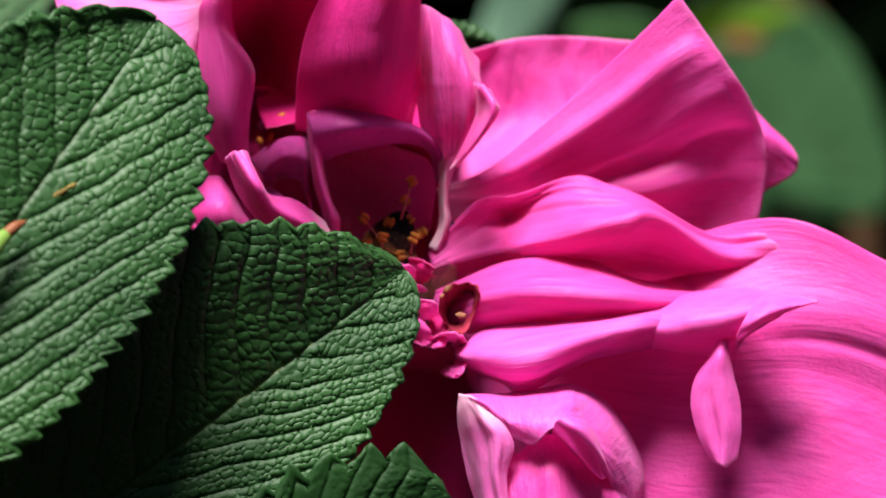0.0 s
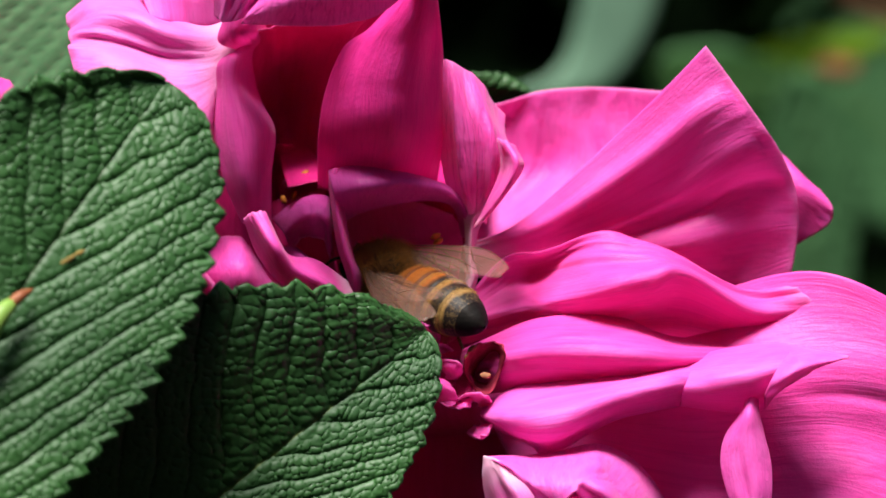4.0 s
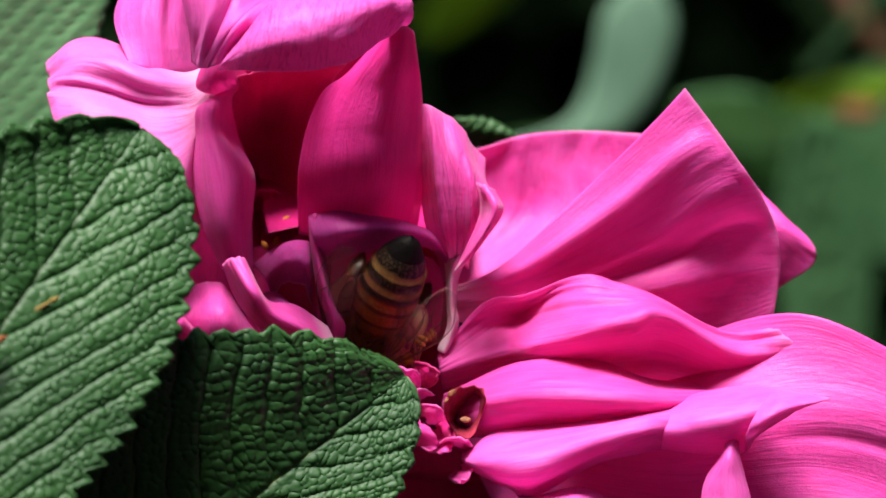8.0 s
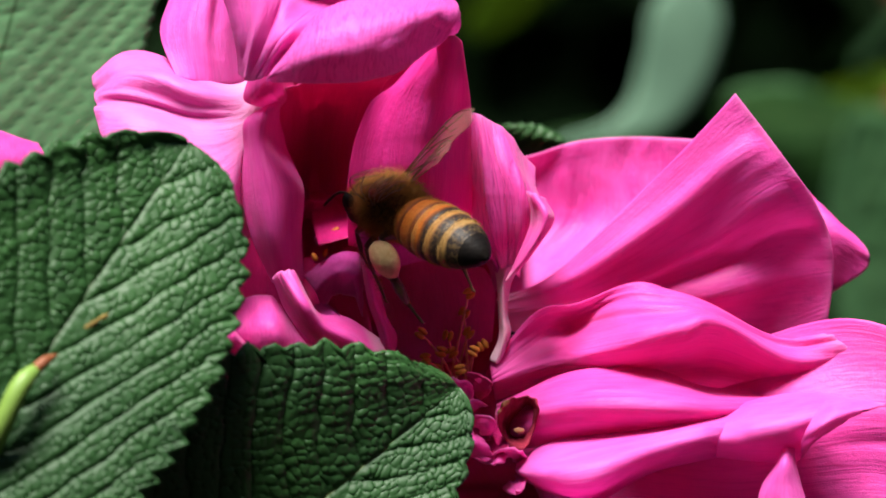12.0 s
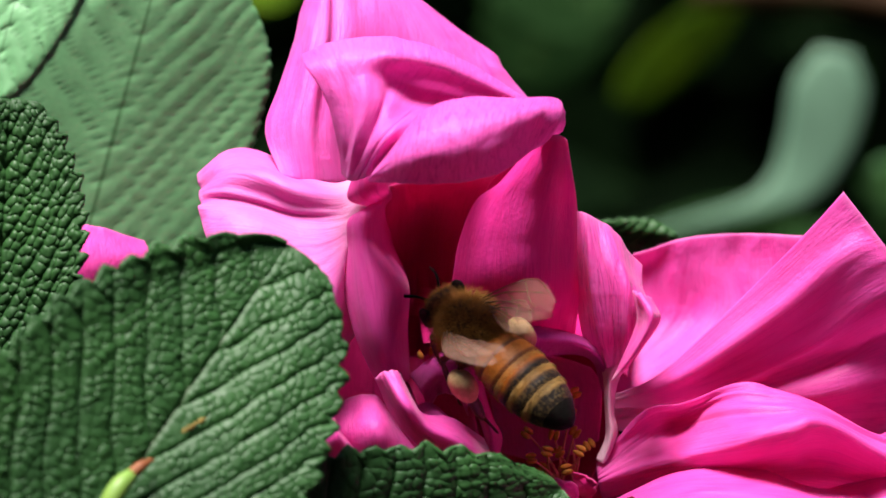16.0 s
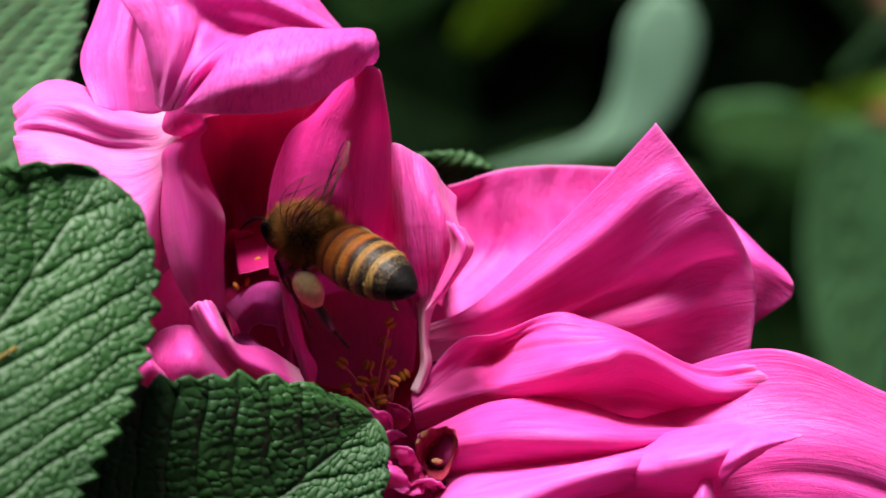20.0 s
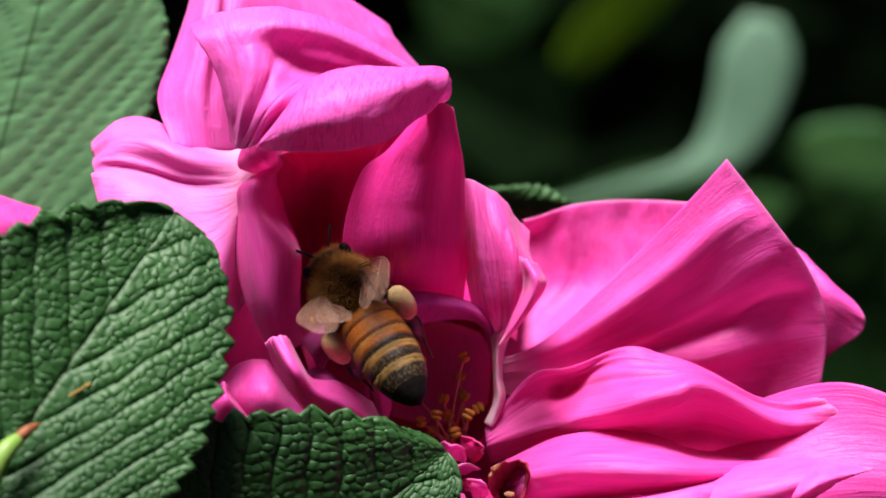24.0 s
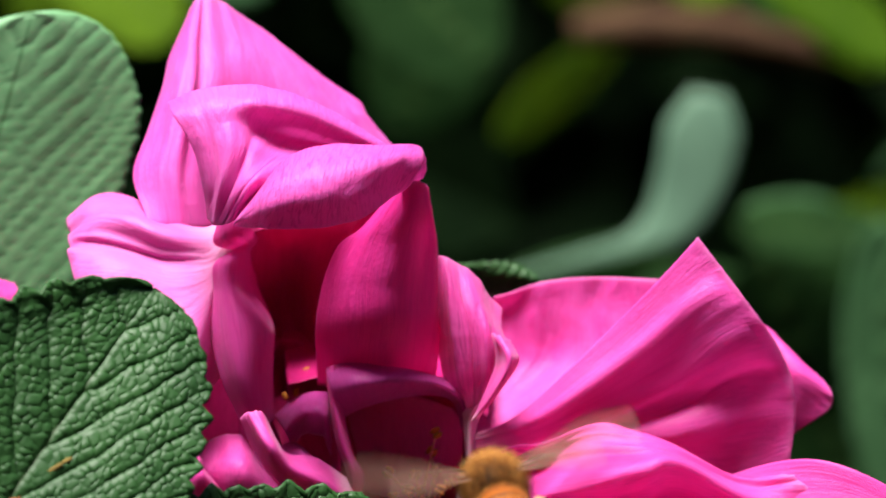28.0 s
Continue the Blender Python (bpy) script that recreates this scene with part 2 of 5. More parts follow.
def thing(name, at, label, category, group="", kind="", turn=None):
    ob = tagged(new(name), label, category, group, kind)
    ob.matrix_world = BASE @ Matrix.Translation(Vector(at) * MM)
    ob.empty_display_size = 0.005
    return ob


def mesh_part(name, verts, faces, mat, parent, label="", uv=None, at=(0, 0, 0), smooth=True, vein=None):
    """One mesh part from numpy vertices in millimetres of the bench."""
    me = bpy.data.meshes.new(name)
    v = (np.asarray(verts, float) - np.asarray(at, float)) * MM
    me.from_pydata(v.tolist(), [], [tuple(f) for f in faces])
    me.materials.append(mat)
    if smooth:
        me.shade_smooth()
    if uv is not None:
        loops = np.empty(len(me.loops), dtype=np.int32)
        me.loops.foreach_get("vertex_index", loops)
        layer = me.uv_layers.new(name="skin")
        layer.data.foreach_set("uv", np.asarray(uv, dtype=np.float32)[loops].ravel())
    if vein is not None:
        me.attributes.new("vein", "FLOAT", "POINT").data.foreach_set("value", np.asarray(vein, dtype=np.float32))
    me.update()
    ob = new(name, me)
    if parent is not None:
        ob.parent = parent
    return tagged(ob, label)


def grid_faces(nv, nu, start=0, flip=False):
    i = np.arange(nv - 1)[:, None] * nu + np.arange(nu - 1)[None, :] + start
    q = np.stack([i, i + 1, i + nu + 1, i + nu], -1).reshape(-1, 4)
    return q[:, ::-1] if flip else q


def shell(name, P, thick, mat, parent, at, label="", wide=1.0, vein=None):
    """A sheet with a front, a back and a rounded rim."""
    nv, nu = P.shape[:2]
    N = normals(P)
    u, v = np.meshgrid(np.linspace(0, 1, nu), np.linspace(0, 1, nv))
    edge = np.minimum(np.minimum(u, 1 - u) * nu, np.minimum(v, 1 - v) * nv)
    half = (thick / 2 * np.clip(0.35 + edge * 0.5, 0, 1))[..., None]
    verts = np.concatenate([(P + N * half).reshape(-1, 3), (P - N * half).reshape(-1, 3)])
    k = nv * nu
    ring = np.concatenate([np.arange(nu), np.arange(1, nv) * nu + nu - 1, (nv - 1) * nu + np.arange(nu - 2, -1, -1), np.arange(nv - 2, 0, -1) * nu])
    nxt = np.roll(ring, -1)
    faces = np.concatenate([grid_faces(nv, nu), grid_faces(nv, nu, k, True), np.stack([ring + k, nxt + k, nxt, ring], -1)])
    uv = np.tile(np.stack([0.5 + (u - 0.5) * wide, v], -1).reshape(-1, 2), (2, 1))
    return mesh_part(name, verts, faces.tolist(), mat, parent, label, uv, at, True, None if vein is None else np.tile(vein.ravel(), 2))


SEED = [10]


def petal(parent, mat, net, folds=(), crinkle=0.16, ruffle=0.3, n=40, thick=0.14, at=(0, 0, 0), label="", name="petal"):
    """A petal from claw (first row) to rim (last row). folds: (place across, width, height in mm, from, to along)."""
    SEED[0] += 1
    n = int(n * 1.8)
    P = spline(net, n)
    P = spline(P.transpose(1, 0, 2), n).transpose(1, 0, 2)
    u, v = np.meshgrid(np.linspace(0, 1, n), np.linspace(0, 1, n))
    N = normals(P)
    size = np.linalg.norm(P[-1, n // 2] - P[0, n // 2])
    span = np.linalg.norm(np.diff(P[n // 2], axis=0), axis=1).sum()
    wide = min(max(span / 11.0, 0.3), 1.4)
    crinkle = 0.6 * crinkle * min(wide, 1.0)
    warp = 0.05 * lattice(u, v, 2.5, 2.5, SEED[0] + 30)
    crease = 1 - 2 * np.abs(lattice(u + 2 * warp, v, 6 * wide, 2.2, SEED[0]))
    small = 1 - 2 * np.abs(lattice(u + 2 * warp, v, 17 * wide, 6.0, SEED[0] + 50))
    h = crinkle * crease * (0.3 + 0.7 * v) + 0.14 * crinkle * small + 0.25 * crinkle * lattice(u, v, 12 * wide, 9, SEED[0] + 70)
    h = h + ruffle * lattice(u, v, 4, 2.5, SEED[0] + 90) * v**2 + 0.35 * ruffle * lattice(u, v, 14, 3, SEED[0] + 95) * v**6
    for place, width, height, lo, hi in folds:
        along = np.clip((v - lo) / max(hi - lo, 1e-3), 0, 1)
        h = h + height * np.exp(-((u - place) / width) ** 2) * np.sin(along * math.pi) ** 0.7
    return shell(name, P + N * h[..., None], thick, mat, parent, at, label, wide)


def tube(name, points, radii, mat, parent, at=(0, 0, 0), label="", sides=10, n=16, flat=1.0):
    """A round stalk along the points, with closed ends."""
    C, r = spline(points, n), spline(np.asarray(radii, float)[:, None], n)[:, 0]
    T = np.gradient(C, axis=0)
    T /= np.linalg.norm(T, axis=1, keepdims=True)
    side = np.cross(T, (0.13, -0.4, 0.9))
    side /= np.linalg.norm(side, axis=1, keepdims=True)
    up = np.cross(side, T)
    a = np.linspace(0, 2 * math.pi, sides, endpoint=False)
    ring = C[:, None] + r[:, None, None] * (np.cos(a)[None, :, None] * side[:, None] + flat * np.sin(a)[None, :, None] * up[:, None])
    verts = np.concatenate([ring.reshape(-1, 3), C[:1], C[-1:]])
    faces = []
    for i in range(n - 1):
        for j in range(sides):
            k = (j + 1) % sides
            faces.append((i * sides + j, i * sides + k, (i + 1) * sides + k, (i + 1) * sides + j))
    e = n * sides
    faces += [(e, (j + 1) % sides, j) for j in range(sides)] + [(e + 1, e - sides + j, e - sides + (j + 1) % sides) for j in range(sides)]
    return mesh_part(name, verts, faces, mat, parent, label, None, at)


def blob(name, at_mm, radii, mat, parent, at=(0, 0, 0), label="", turn=(0, 0, 0), rough=0.0, seed=1, sides=16, rings=12, taper=0.0):
    """A lumpy egg with its long axis along x."""
    a = np.linspace(0, 2 * math.pi, sides, endpoint=False)
    b = np.linspace(0, math.pi, rings)
    A, Bq = np.meshgrid(a, b)
    V = np.stack([np.cos(Bq), np.sin(Bq) * np.cos(A) * (1 + taper * np.cos(Bq)), np.sin(Bq) * np.sin(A) * (1 + taper * np.cos(Bq))], -1)
    V = V * (1 + rough * lattice(A / 6.2832, Bq / 3.1416, 6, 5, seed)[..., None])
    V = V.reshape(-1, 3) * np.asarray(radii)
    m = np.array(Euler([radians(x) for x in turn]).to_matrix())
    V = V @ m.T + np.asarray(at_mm)
    faces = []
    for i in range(rings - 1):
        for j in range(sides):
            k = (j + 1) % sides
            f = (i * sides + j, (i + 1) * sides + j, (i + 1) * sides + k, i * sides + k)
            faces.append(f)
    return mesh_part(name, V, faces, mat, parent, label, None, at)


def cells(a, b, seed):
    """Rounded cells over a, b: how far inside its cell each place lies, 0 at the seams."""
    jit = np.random.RandomState(seed).uniform(0.12, 0.88, (64, 64, 2))
    i, j = np.floor(a).astype(int), np.floor(b).astype(int)
    near = np.full(a.shape, 9.0)
    second = near.copy()
    for di in (-1, 0, 1):
        for dj in (-1, 0, 1):
            p = jit[(i + di) % 64, (j + dj) % 64]
            d = np.hypot(i + di + p[..., 0] - a, j + dj + p[..., 1] - b)
            second = np.minimum(second, np.maximum(near, d))
            near = np.minimum(near, d)
    return second - near


def leaf_sheet(apex, base, side, bend=(0, 0, 0), left=1.0, right=1.0, teeth=22, tooth=0.05, veins=(11, 11), quilt=0.35, pucker=0.0, fold=(0.0, 0.0), sweep=(0.4, 0.4), peak=0.42, blunt=0.65, n=200, m=44, seed=3, wavy=0.4):
    """A toothed leaf from base to apex. side: half its width, to its right. quilt: the bulge between the side veins, pucker: that of the cells, in mm."""
    apex, base, side, bend = (np.asarray(x, float) for x in (apex, base, side, bend))
    s = np.linspace(0, 1, n)[:, None]
    w = np.linspace(-1, 1, m)[None, :]
    w = np.sign(w) * np.abs(w) ** 0.9
    k = math.log(0.5) / math.log(peak)
    blunt = np.where(w < 0, *blunt) if isinstance(blunt, tuple) else blunt
    prof = np.sin(math.pi * np.clip(1 - s, 0, 1) ** k) ** blunt + 0.012
    saw = (s * teeth + 0.25 * lattice(s, s * 0, 9, 1, seed + 11)) % 1.0
    size = 1 + 0.5 * lattice(s, s * 0, teeth, 1, seed + 12)
    big = 1 + tooth * size * (saw**0.7 * np.where(saw > 0.86, (1 - saw) / 0.14, 1.0) - 0.45) + 0.03 * lattice(s, s * 0, 8, 1, seed)
    reach = (prof + (big - 1) * np.abs(w) ** 8 * np.minimum(1, prof * 3)) * np.where(w < 0, left, right)
    along = (apex - base)
    nrm = np.cross(side, along)
    nrm /= np.linalg.norm(nrm)
    if nrm[1] > 0:
        nrm = -nrm
    long, half = np.linalg.norm(along), np.linalg.norm(side)
    count, lean = np.where(w < 0, veins[0], veins[1]), np.where(w < 0, sweep[0], sweep[1])
    out = np.abs(w) * prof
    q = s + 0.014 * lattice(s, np.abs(w) + s * 0, 5, 3, seed + 1) - lean * out * (0.85 + 0.25 * out)
    strip = count * q + 0.10 * lattice(s, w + 0 * s, 14, 8, seed + 13)
    x = np.abs((strip % 1.0) - 0.5) * 2
    # side veins fade towards the margin, where they fork
    gap = np.clip((1 - x) / 0.55, 0, 1)
    dome = np.sin(gap * math.pi / 2) ** 0.75
    # cells of 0.6 mm between the side veins
    slant = np.sqrt(1 + (lean * long / half) ** 2)
    across = strip * long / count / slant / 0.6 + 0.35 * lattice(s, w + 0 * s, 20, 10, seed + 3)
    down = (s * long * lean * long / half + out * half) / slant / 0.6 + 0.35 * lattice(s, w + 0 * s, 24, 12, seed + 4)
    inside = cells(across, down + np.where(w < 0, 31, 0), seed + 7)
    puff = np.clip(inside / 0.5, 0, 1)
    puff = np.sin(puff * math.pi / 2)
    swell = 0.8 + 0.4 * lattice(s, w + 0 * s, 9, 5, seed + 8)
    keep = np.minimum(1, np.abs(w) * 26) * np.minimum(1, prof * 2.5)
    h = quilt * swell * (dome - 0.8) * keep + pucker * (0.75 + 0.5 * lattice(s, w + 0 * s, 40, 25, seed + 5)) * puff * keep
    h = h - 0.25 * quilt * np.exp(-(np.abs(w) / 0.02) ** 2)
    h = h + wavy * lattice(s, w + 0 * s, 3, 2, seed + 2) * np.abs(w)
    lift = np.where(w < 0, fold[0], fold[1]) * out * half
    P = base + s[..., None] * along + (s * (1 - s) * 4)[..., None] * bend + (reach * w)[..., None] * side + h[..., None] * nrm + lift[..., None] * np.array([0, -1.0, 0])
    # teeth lean towards the apex
    P = P + (np.abs(w) ** 6 * prof * tooth * 0.5)[..., None] * along * 0.25
    # mask of side veins and cell seams, where groove shade is painted
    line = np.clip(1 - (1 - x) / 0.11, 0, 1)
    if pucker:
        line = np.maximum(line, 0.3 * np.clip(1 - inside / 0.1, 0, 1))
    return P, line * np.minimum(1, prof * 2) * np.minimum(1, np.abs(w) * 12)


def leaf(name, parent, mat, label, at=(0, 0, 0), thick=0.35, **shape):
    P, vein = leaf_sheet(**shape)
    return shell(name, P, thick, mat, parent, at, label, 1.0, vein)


# ---- ground ----
me = bpy.data.meshes.new("ground")
k, span = 60, 40.0
axis = np.sign(np.linspace(-1, 1, k)) * np.abs(np.linspace(-1, 1, k)) ** 3 * span
gx, gy = np.meshgrid(axis, axis)
gz = 0.012 * lattice(gx, gy, 3.0, 3.0, 2) + 0.004 * lattice(gx, gy, 11.0, 11.0, 4)
me.from_pydata(np.stack([gx, gy, gz], -1).reshape(-1, 3).tolist(), [], grid_faces(k, k).tolist())
me.materials.append(SOIL)
me.shade_smooth()
tagged(new("ground", me), "dark bare garden soil under the shrubs", "ground", "", "structure")

# ---- the rose ----
rose = thing("rose_bloom", (-4, 6, -14), "large crumpled magenta-pink double rose with loose petals", "rose")
AT = (-4, 6, -14)
# broad petals to the right
petal(rose, PINK, [[(-1.43, 8.00, -2.89), (-0.88, 8.00, -3.07), (0.22, 8.00, -3.26), (1.68, 8.00, -3.07)], [(0.22, 10.00, 0.41), (3.55, 11.00, 1.15), (7.56, 9.00, 1.14), (11.57, 8.00, 0.40)], [(0.41, 11.00, 3.73), (3.92, 11.00, 4.65), (7.96, 10.00, 4.64), (11.97, 9.00, 3.89)], [(0.77, 10.00, 5.67), (4.28, 10.50, 6.75), (7.96, 10.00, 7.03), (11.97, 9.00, 6.87)]], folds=[(0.3, 0.08, 0.3, 0.1, 1.0), (0.6, 0.06, -0.3, 0.2, 1.0)], crinkle=0.08, ruffle=0.12, at=AT)
petal(rose, PINK, [[(13.44, 9.00, -2.90), (14.17, 9.00, -3.82), (15.28, 9.00, -5.10)], [(16.33, 8.00, 2.23), (17.37, 7.00, -0.33), (17.42, 8.00, -4.36)], [(18.10, 7.00, 3.87), (19.99, 5.00, 0.76), (19.56, 7.00, -3.80)], [(18.83, 7.00, 3.50), (22.67, 5.00, -0.76), (20.11, 7.00, -2.96)]], at=AT)
petal(rose, PALE, [[(-1.30, 2.40, -3.40), (-1.16, 2.40, -3.76), (-1.02, 3.00, -4.14), (-0.87, 3.00, -4.68), (-0.69, 3.60, -5.42)], [(2.36, 0.60, -1.65), (3.79, 0.00, -2.11), (4.72, 1.80, -3.03), (4.92, 2.40, -4.12), (4.23, 4.20, -5.80)], [(8.40, -0.60, 4.13), (10.15, -1.20, 1.99), (11.72, 1.20, -0.32), (12.04, 0.60, -2.65), (12.59, 3.60, -6.15)], [(11.53, -1.80, 7.39), (13.79, -2.40, 4.97), (16.06, -0.60, 1.99), (16.57, 1.20, -1.22), (16.41, 3.60, -7.60)], [(13.40, -2.40, 9.56), (16.26, -2.40, 5.82), (18.67, -1.20, 2.52), (19.79, 0.00, -1.04), (19.54, 1.80, -5.88)]], folds=[(0.42, 0.06, 0.7, 0.05, 0.9), (0.2, 0.05, 0.4, 0.2, 0.95), (0.62, 0.06, -0.6, 0.25, 0.95), (0.78, 0.05, 0.5, 0.3, 1.0)], n=64, at=AT)
petal(rose, PINK, [[(-1.76, 1.00, -7.49), (-1.71, 0.00, -8.11), (-1.64, 0.00, -8.71), (-1.40, 1.00, -9.71)], [(1.11, 0.00, -4.14), (1.65, 1.00, -5.70), (2.35, -1.00, -7.26), (2.36, 1.00, -8.56)], [(3.61, 0.00, -3.54), (3.63, 2.00, -5.18), (3.75, -3.00, -6.90), (4.16, 1.00, -8.28)], [(7.13, -2.00, -2.34), (6.23, -3.00, -4.21), (7.04, -6.00, -6.17), (7.20, 1.00, -8.92)], [(9.26, -2.00, -2.84), (9.19, -4.50, -4.19), (9.83, -6.50, -5.46), (10.25, 1.00, -9.14)], [(11.75, -2.00, -3.73), (11.85, -4.00, -4.34), (12.14, -5.50, -5.02), (12.75, 1.00, -9.42)], [(16.06, -1.00, -5.87), (16.36, -2.00, -6.28), (16.66, -3.00, -7.11), (16.87, 1.00, -9.57)], [(18.37, -1.00, -5.48), (19.88, -2.50, -5.92), (20.84, -2.50, -7.12), (19.14, 0.00, -8.96)]], folds=[(0.3, 0.05, 0.3, 0.35, 0.7)], crinkle=0.3, n=68, at=AT)
petal(rose, PINK, [[(-1.39, -1.00, -9.93), (-1.50, -1.00, -10.82), (-1.28, -2.00, -11.68), (-1.03, -2.00, -12.74)], [(3.04, -3.00, -7.92), (3.35, -7.00, -9.22), (3.35, -7.00, -10.62), (3.39, -4.00, -12.31)], [(8.00, -3.00, -7.68), (8.22, -8.00, -9.19), (8.22, -8.00, -10.59), (8.32, -4.00, -12.13)], [(12.28, -2.00, -9.01), (12.83, -6.00, -9.60), (12.83, -6.00, -10.65), (12.95, -3.00, -11.82)], [(19.56, 1.00, -9.10), (20.15, -1.00, -9.40), (20.09, -2.00, -10.08), (19.50, 0.00, -11.04)]], folds=[(0.5, 0.1, 0.4, 0.1, 0.9)], crinkle=0.26, n=48, at=AT)
petal(rose, PINK, [[(0.58, 9.0, -11.61), (0.58, 8.0, -13.10), (0.95, 6.0, -14.61), (1.69, 6.0, -16.12)], [(11.60, 4.0, -7.31), (12.4, -3.0, -11.68), (12.6, -4.0, -16.75), (9.62, -5.5, -29.62)], [(20.20, -2.4, -4.50), (22.0, -4.2, -10.09), (21.7, -5.2, -16.37), (17.97, -7.5, -31.30)], [(26.98, -4.2, -6.91), (28.4, -5.0, -11.48), (28.0, -5.6, -18.06), (24.77, -8.0, -32.49)], [(32.30, -5.2, -9.63), (33.3, -5.4, -14.65), (32.3, -5.8, -19.81), (29.62, -7.5, -32.49)]], folds=[(0.35, 0.1, 0.4, 0.2, 1.0), (0.6, 0.08, -0.4, 0.3, 1.0), (0.47, 0.03, -0.3, 0.4, 1.1)], crinkle=0.07, n=60, at=AT)
# the long rolled petal and its tip
petal(rose, ROSE, [[(-0.1, -3.0, -13.4), (-0.4, -5.0, -13.7), (-0.3, -5.0, -14.0), (0.2, -3.0, -14.5)], [(1.8, -4.0, -12.2), (1.2, -8.6, -13.3), (1.5, -9.6, -14.5), (2.5, -7.0, -15.5)], [(5.3, -4.0, -11.2), (4.6, -9.6, -12.5), (4.1, -11.4, -14.2), (3.8, -8.0, -16.0)], [(8.5, -4.0, -10.7), (8.0, -9.0, -11.7), (7.7, -10.0, -12.9), (7.4, -7.0, -14.0)], [(11.5, -4.0, -10.1), (11.0, -8.5, -11.1), (10.8, -9.0, -12.1), (10.8, -6.5, -13.1)], [(13.3, -4.5, -9.8), (12.6, -7.5, -10.9), (12.2, -8.0, -11.9), (12.1, -6.0, -12.9)]], folds=[(0.5, 0.12, 0.3, 0.0, 1.0)], crinkle=0.24, ruffle=0.12, n=52, at=AT)
petal(rose, ROSE, [[(12.2, -5.5, -10.2), (12.0, -8.0, -11.2), (11.8, -8.4, -12.1), (11.9, -6.2, -13.0)], [(14.4, -5.5, -9.5), (13.7, -9.2, -10.8), (13.6, -9.2, -12.2), (13.9, -6.0, -13.2)], [(16.8, -6.0, -9.1), (16.1, -9.6, -10.4), (15.7, -9.4, -12.0), (15.5, -6.0, -13.3)], [(18.8, -7.0, -9.1), (18.3, -9.4, -10.0), (17.4, -9.4, -11.4), (17.0, -6.5, -13.2)], [(22.1, -9.0, -9.7), (20.9, -9.8, -10.0), (19.1, -9.8, -10.8), (17.4, -8.5, -11.9)]], folds=[(0.45, 0.1, 0.3, 0.2, 1.0)], crinkle=0.14, ruffle=0.1, n=44, at=AT)
petal(rose, ROSE, [[(17.0, -7.6, -13.1), (16.8, -10.2, -11.9), (17.3, -10.4, -10.7), (18.4, -8.6, -9.4)], [(17.6, -8.4, -12.1), (17.9, -10.8, -11.1), (18.8, -10.8, -10.2), (19.9, -9.4, -9.5)], [(19.0, -8.4, -11.1), (19.8, -10.0, -10.4), (20.8, -10.3, -9.9), (22.0, -9.4, -9.7)]], crinkle=0.06, ruffle=0.08, n=32, label="turned-over tip of the rolled petal", at=AT)
petal(rose, ROSE, [[(15.8, -8.6, -12.4), (16.0, -9.0, -12.3), (16.2, -9.0, -12.3), (16.5, -8.6, -12.4)], [(15.4, -8.8, -13.3), (15.6, -9.8, -13.3), (16.0, -9.8, -13.3), (16.6, -8.8, -13.3)], [(14.5, -8.6, -14.7), (15.2, -9.8, -14.7), (16.1, -9.9, -14.5), (16.9, -8.8, -14.5)], [(14.3, -8.6, -16.3), (15.2, -9.8, -16.2), (16.3, -10.1, -16.1), (17.3, -9.0, -16.1)], [(14.8, -8.8, -18.2), (15.6, -9.9, -18.1), (16.5, -10.3, -17.9), (17.4, -9.4, -17.8)], [(15.6, -9.2, -19.9), (16.0, -10.0, -20.1), (16.6, -10.2, -20.2), (17.2, -9.8, -19.6)]], folds=[(0.35, 0.12, 0.2, 0.2, 1.0)], crinkle=0.16, ruffle=0.2, n=36, at=AT)
# the torn hood at the bottom
petal(rose, SNOW, [[(-0.4, -9.0, -16.2), (-0.2, -10.5, -16.2), (0.1, -12.0, -16.2), (0.6, -13.0, -16.5)], [(-0.4, -8.0, -17.6), (-0.1, -11.5, -17.4), (0.6, -13.5, -17.4), (1.8, -13.6, -17.6)], [(-0.1, -8.0, -19.2), (0.4, -12.0, -18.9), (1.3, -14.0, -18.7), (2.7, -13.6, -19.1)], [(0.3, -9.0, -21.2), (0.8, -12.5, -20.9), (1.4, -14.0, -20.8), (2.3, -13.6, -21.1)], [(0.9, -10.0, -23.1), (1.2, -13.0, -22.9), (1.8, -14.0, -22.8), (2.5, -13.8, -23.3)], [(1.6, -12.0, -25.4), (1.8, -14.0, -25.2), (2.2, -14.6, -25.2), (2.7, -14.4, -25.2)]], folds=[(0.5, 0.1, 0.25, 0.1, 0.9), (0.75, 0.06, -0.2, 0.2, 1.0)], crinkle=0.24, ruffle=0.2, n=48, label="pink petal with a white veined claw", at=AT)
